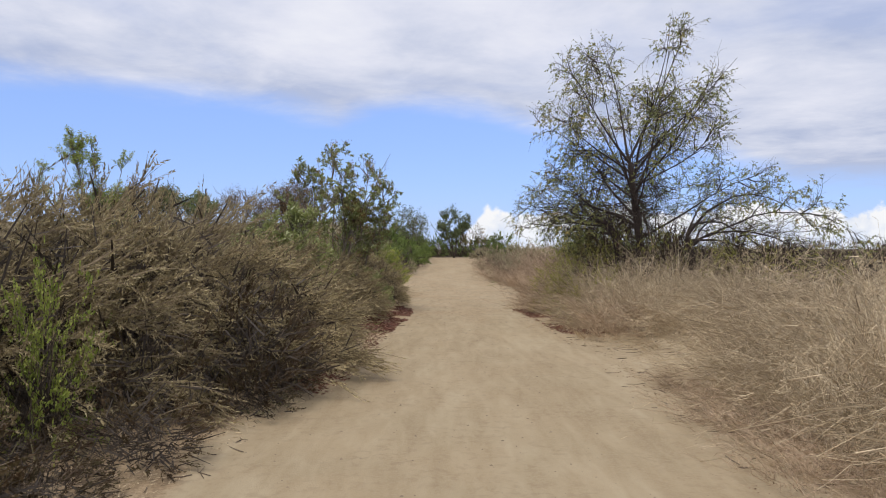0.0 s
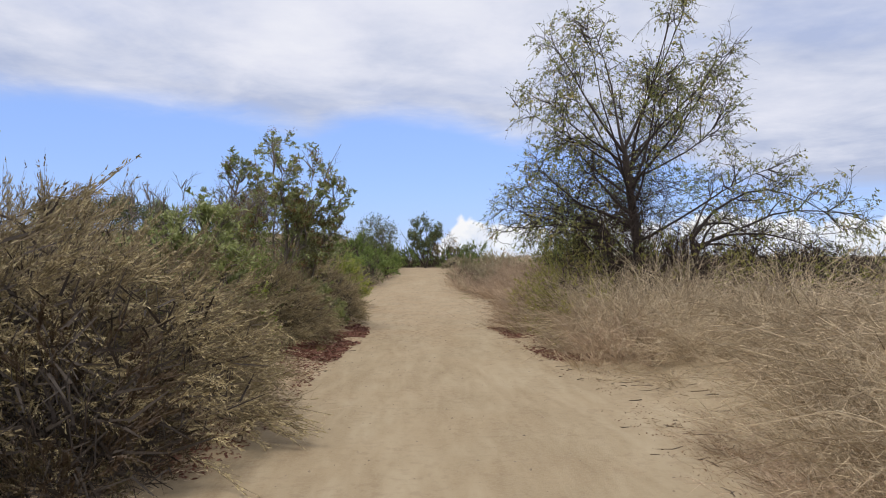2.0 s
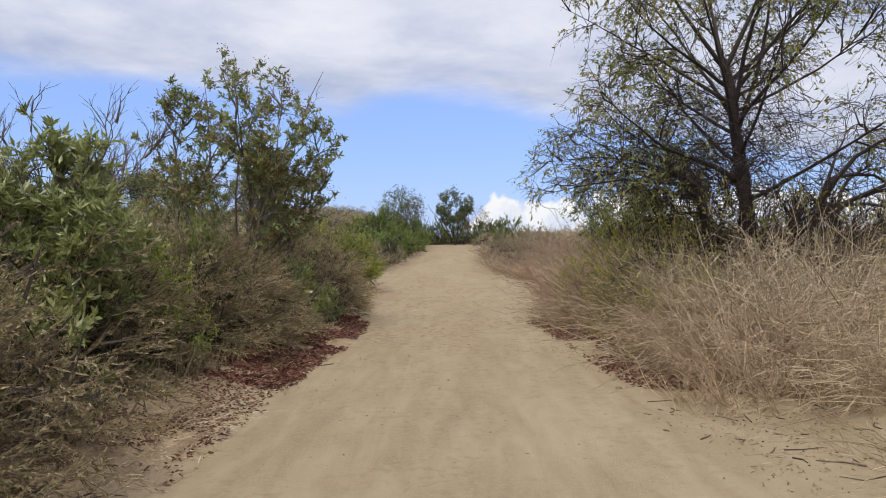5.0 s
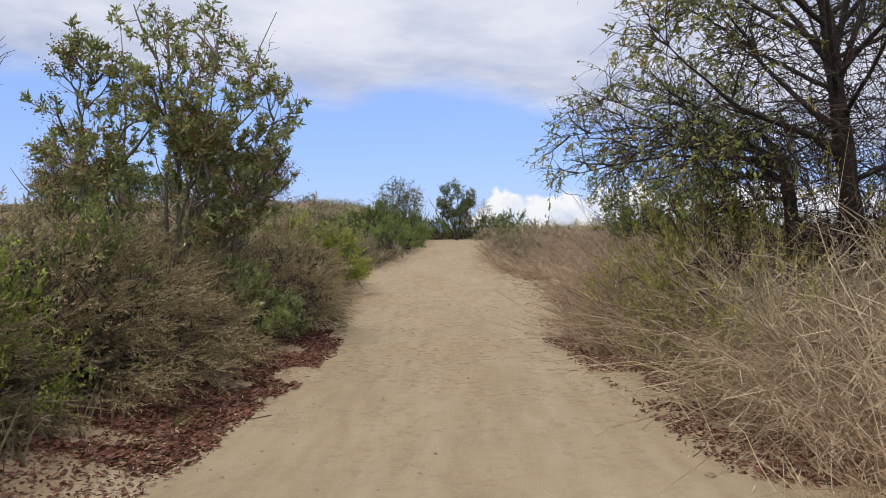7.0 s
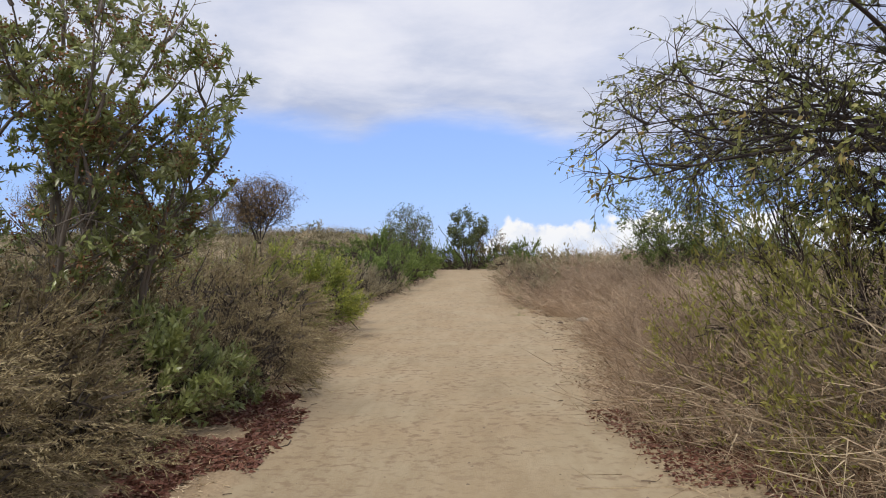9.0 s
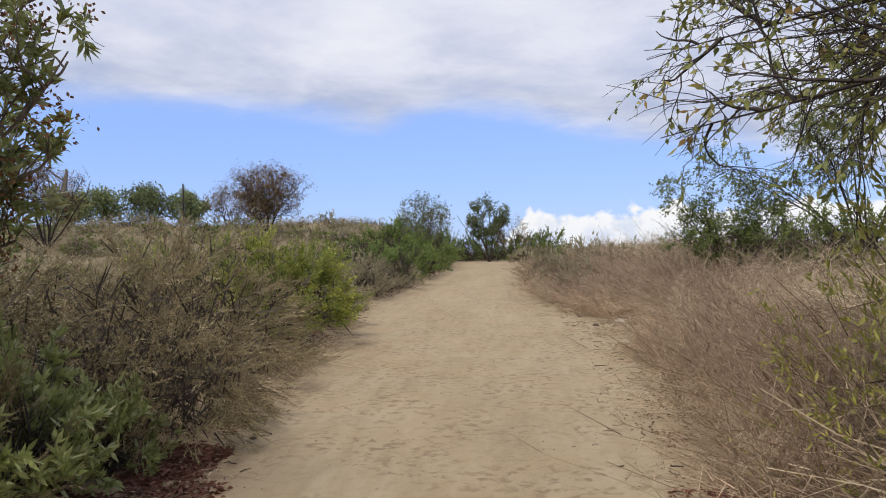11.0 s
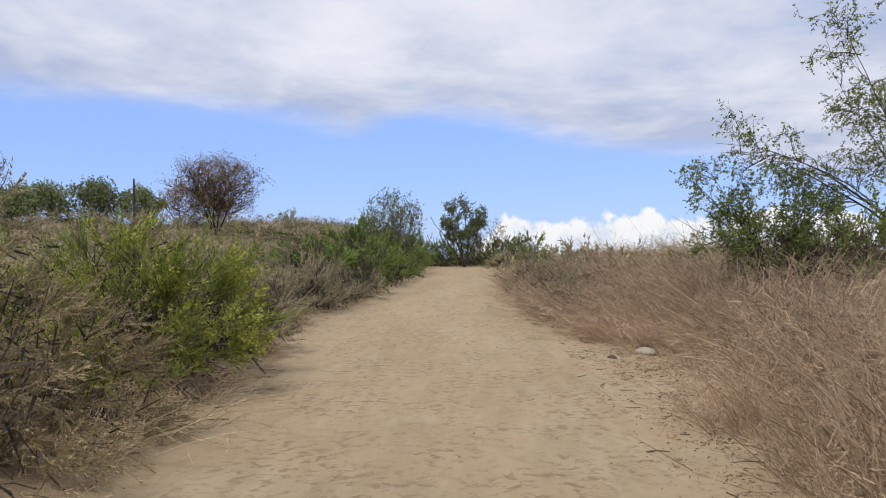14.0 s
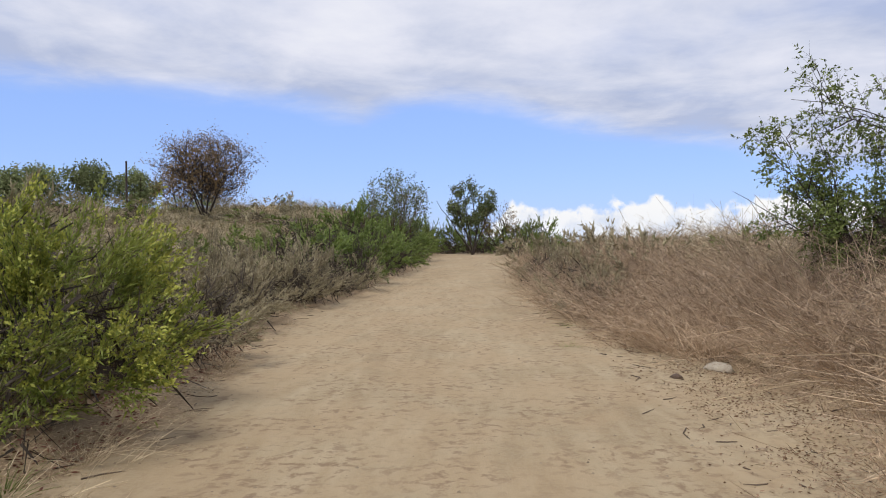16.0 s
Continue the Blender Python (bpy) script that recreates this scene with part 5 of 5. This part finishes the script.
def sticks():
    """Dead twigs lying beside the trail."""
    rng = np.random.RandomState(321)
    n = 700
    y = rng.uniform(2, 34, n)
    right = rng.rand(n) < 0.55
    x = np.where(right, right_edge(y) - 0.25 + 2.3 * rng.beta(1.2, 1.8, n), left_edge(y) + 0.15 - 1.0 * rng.rand(n))
    a = rng.uniform(0, 2 * math.pi, n)
    ways = np.c_[np.cos(a), np.sin(a), np.zeros(n)]
    L = 0.05 + 0.22 * rng.rand(n) ** 2.5
    mid = np.c_[x, y, height(x, y) + 0.008]
    bow = np.c_[-np.sin(a), np.cos(a), np.zeros(n)] * (L * rng.normal(size=n) * 0.15)[:, None]
    pts = np.stack([mid - ways * L[:, None] / 2, mid + bow, mid + ways * L[:, None] / 2], 1)
    pts[..., 2] = height(pts[..., 0], pts[..., 1]) + 0.006
    g = Geo()
    tubes(g, pts, np.array([[1.0, 0.9, 0.5]]) * (0.0025 + 0.003 * rng.rand(n))[:, None], 4)
    tagged(new("fallen_sticks", g.mesh("fallen_sticks", TWIG)), "dark dead sticks lying on the sand", "sticks", kind="stuff")


slope_grass()
litter("fallen_leaves", "reddish-brown fallen leaves under the evergreen tree", DEAD_LEAF, 15000, -1, 13.0, 18.9, -0.12, 1.2, 0.055, 331)
litter("leaf_litter", "thin brown leaf litter along the bank", DEAD_LEAF, 7500, -1, 7.5, 15, -0.1, 1.3, 0.042, 332)
litter("leaf_mat", "dull brown leaf and stem mat under the sagebrush", DEAD_LEAF, 6000, -1, 18.9, 30, 0.1, 1.6, 0.045, 338, 0.3)
litter("straw_litter", "pale broken straw along the bank", STRAW, 5000, -1, 2, 30, -0.1, 0.7, 0.06, 333, 0.12)
litter("leaf_crumbs", "small brown leaf crumbs on the sandy side", LITTER, 9000, 1, 3, 30, -0.3, 2.4, 0.022, 334, 0.5)
litter("straw_crumbs", "pale broken straw on the sandy side", STRAW, 7000, 1, 3, 30, -0.1, 2.6, 0.06, 335, 0.12)
litter("brown_leaf_drift", "brown fallen leaves below the sparse tree", DEAD_LEAF, 9500, 1, 12.6, 18.0, -0.1, 1.5, 0.045, 336)
litter("leaf_mat", "dull brown leaf and stem mat under the dry brush", LITTER, 14000, 1, 18.0, 31, 0.15, 2.4, 0.028, 337, 0.35)
stones()
sticks()
TUFTS = [grass_tuft(341, "grass_tuft", "small dry tuft of grass in the sand", STRAW), grass_tuft(342, "grass_tuft", "small dry tuft of grass in the sand", STRAW, 40, 0.2)]
rows = along(-1, 3, 34, 1.5, 0.15, 0.8, 0.8) + along(1, 4, 34, 0.9, 0.6, 0.7, 0.6, 0.5) + along(1, 4, 13, 0.7, 1.7, 0.9, 0.8, 0.6)
settle(TUFTS, rows, pick)
GREEN_TUFTS = [grass_tuft(345, "green_tuft", "small green tuft sprouting at the trail's edge", GREEN_LEAF, 50, 0.26, 0.08, "green tufts along the trail")]
settle(GREEN_TUFTS, [(-1.35, 13.9, 1.0, 0.9), (-1.75, 6.5, 0.8, 0.8), (-1.6, 22.8, 1.2, 1.0), (-1.75, 23.6, 1.3, 1.0), (2.0, 29.0, 0.8, 0.7), (2.2, 31.0, 0.9, 0.8), (-1.6, 6.9, 0.7, 0.7)], pick)
STALKS = [straw_shrub(s, "fallen_straw", "loose heap of pale dead grass stalks by the bank", STRAW, 130, 0.6, 0.4, 0.12, "fallen straw", 1, 0.006, 0.9, "dry grass", 0, 0.4) for s in (351, 352)]
settle(STALKS, [(-1.55, 8.6, 1.0, 0.9), (-1.4, 9.4, 0.9, 0.8), (-1.95, 7.9, 0.7, 0.6), (-1.75, 23.0, 0.9, 0.8), (-1.8, 22.2, 0.9, 0.9), (-1.7, 24.2, 0.7, 0.7),
                (-2.0, 27.4, 0.5, 0.8), (-1.45, 11.4, 0.8, 0.6), (2.6, 12.4, 0.9, 0.7), (3.6, 9.0, 0.9, 0.5), (3.3, 10.6, 0.9, 0.6)], pick)


# ---- single stones, clods and dead branches ----


def stone(seed, name, label, mat, x, y, size, flat=0.6, category="stone"):
    """A lumpy stone, a little sunk in the ground."""
    rng = np.random.RandomState(seed)
    u, v = np.meshgrid(np.linspace(0, 2 * math.pi, 13)[:-1], np.linspace(-0.35 * math.pi, 0.5 * math.pi, 7)[:-1])
    d = np.stack([np.cos(u) * np.cos(v), np.sin(u) * np.cos(v), np.sin(v) * flat], -1)
    d = d * (1 + 0.28 * (vnoise(d[..., 0] * 2 + seed, d[..., 1] * 2 + d[..., 2] * 2) - 0.5)[..., None] + 0.05 * rng.normal(size=(*u.shape, 1))) * size
    i = np.arange(72).reshape(6, 12)
    j = np.roll(i, -1, 1)
    g = Geo()
    g.put(np.r_[d.reshape(-1, 3), [[0, 0, flat * size]]], np.stack([i[:-1], j[:-1], j[1:], i[1:]], -1).reshape(-1, 4), np.stack([i[-1], j[-1], np.full(12, 72)], -1))
    ob = tagged(new(name, g.mesh(name, mat, True)), label, category)
    ob.matrix_basis = pose(x, y, float(height(x, y)) + size * flat * 0.15, 0, 0, 40 * seed)
    return ob


def dead_branch(seed, name, label, x, y, z, way, length, count, mat, thick, fan=0.12, lift=-0.2):
    """Bare stalks or a branch leaning out of the brush; each stalk is a part."""
    rng = np.random.RandomState(seed)
    ob = thing(name, label, "branch")
    ob.matrix_basis = pose(x, y, float(height(x, y)) + z)
    for k in range(count):
        g = Geo()
        w = unit(np.array(way) + rng.normal(size=3) * fan)
        pts = grow(rng, rng.normal(size=(1, 3)) * 0.04 * min(count - 1, 1), w[None], [length * rng.uniform(0.7, 1.1)], 9, 0.05, lift)
        tubes(g, pts, np.linspace(thick, thick * 0.3, 9)[None], 5)
        part("stalk", g, mat, ob, smooth=True)
    return ob


PALE_STONE = bark("pale_stone", (0.30, 0.255, 0.19), (0.52, 0.46, 0.37), 12.0)
DARK_CLOD = bark("dark_clod", (0.05, 0.032, 0.022), (0.13, 0.085, 0.06), 20.0)
stone(3, "stone", "pale half-buried stone among the dry brush", PALE_STONE, 3.3, 27.4, 0.15, 0.5)
stone(4, "earth_clod", "dark crumbly clod of earth by the brush", DARK_CLOD, 2.75, 27.0, 0.06, 0.6, "clod")
stone(5, "stone", "small dark stone on the trail's edge", DARK_CLOD, -1.05, 19.24, 0.03)
for k, (px, py, ps) in enumerate([(-1.0, 15.2, 0.028), (2.05, 12.9, 0.03), (2.2, 22.3, 0.022), (2.6, 24.6, 0.025), (-1.3, 21.2, 0.03), (2.6, 8.1, 0.035), (-1.55, 7.2, 0.028), (1.75, 17.6, 0.03)]):
    stone(10 + k, "stone", "small brown stone lying on the sand", STONE, px, py, ps)
dead_branch(21, "dead_stalks", "bundle of long pale dead stalks leaning from the sagebrush", -3.9, 12.2, 0.5, (0.8, 0.5, 0.5), 1.9, 9, GREY_BARK, 0.009, 0.10)
dead_branch(22, "fallen_branch", "pale bare branch lying against the sagebrush", -2.75, 12.5, 0.42, (0.9, 0.25, -0.05), 0.95, 1, GREY_BARK, 0.012, 0.0, -0.3)
dead_branch(23, "dead_stalks", "dark bare stalks standing out of the dry brush", 2.6, 46.0, 0.5, (0.1, 0.0, 1.0), 1.6, 6, DARK_BARK, 0.014, 0.25, 0.1)
dead_branch(24, "fallen_branch", "bent pale twig hanging over the bank", -2.2, 4.9, 0.15, (0.7, 0.2, 0.45), 0.7, 2, SAGE_TWIG, 0.005, 0.3, -0.9)
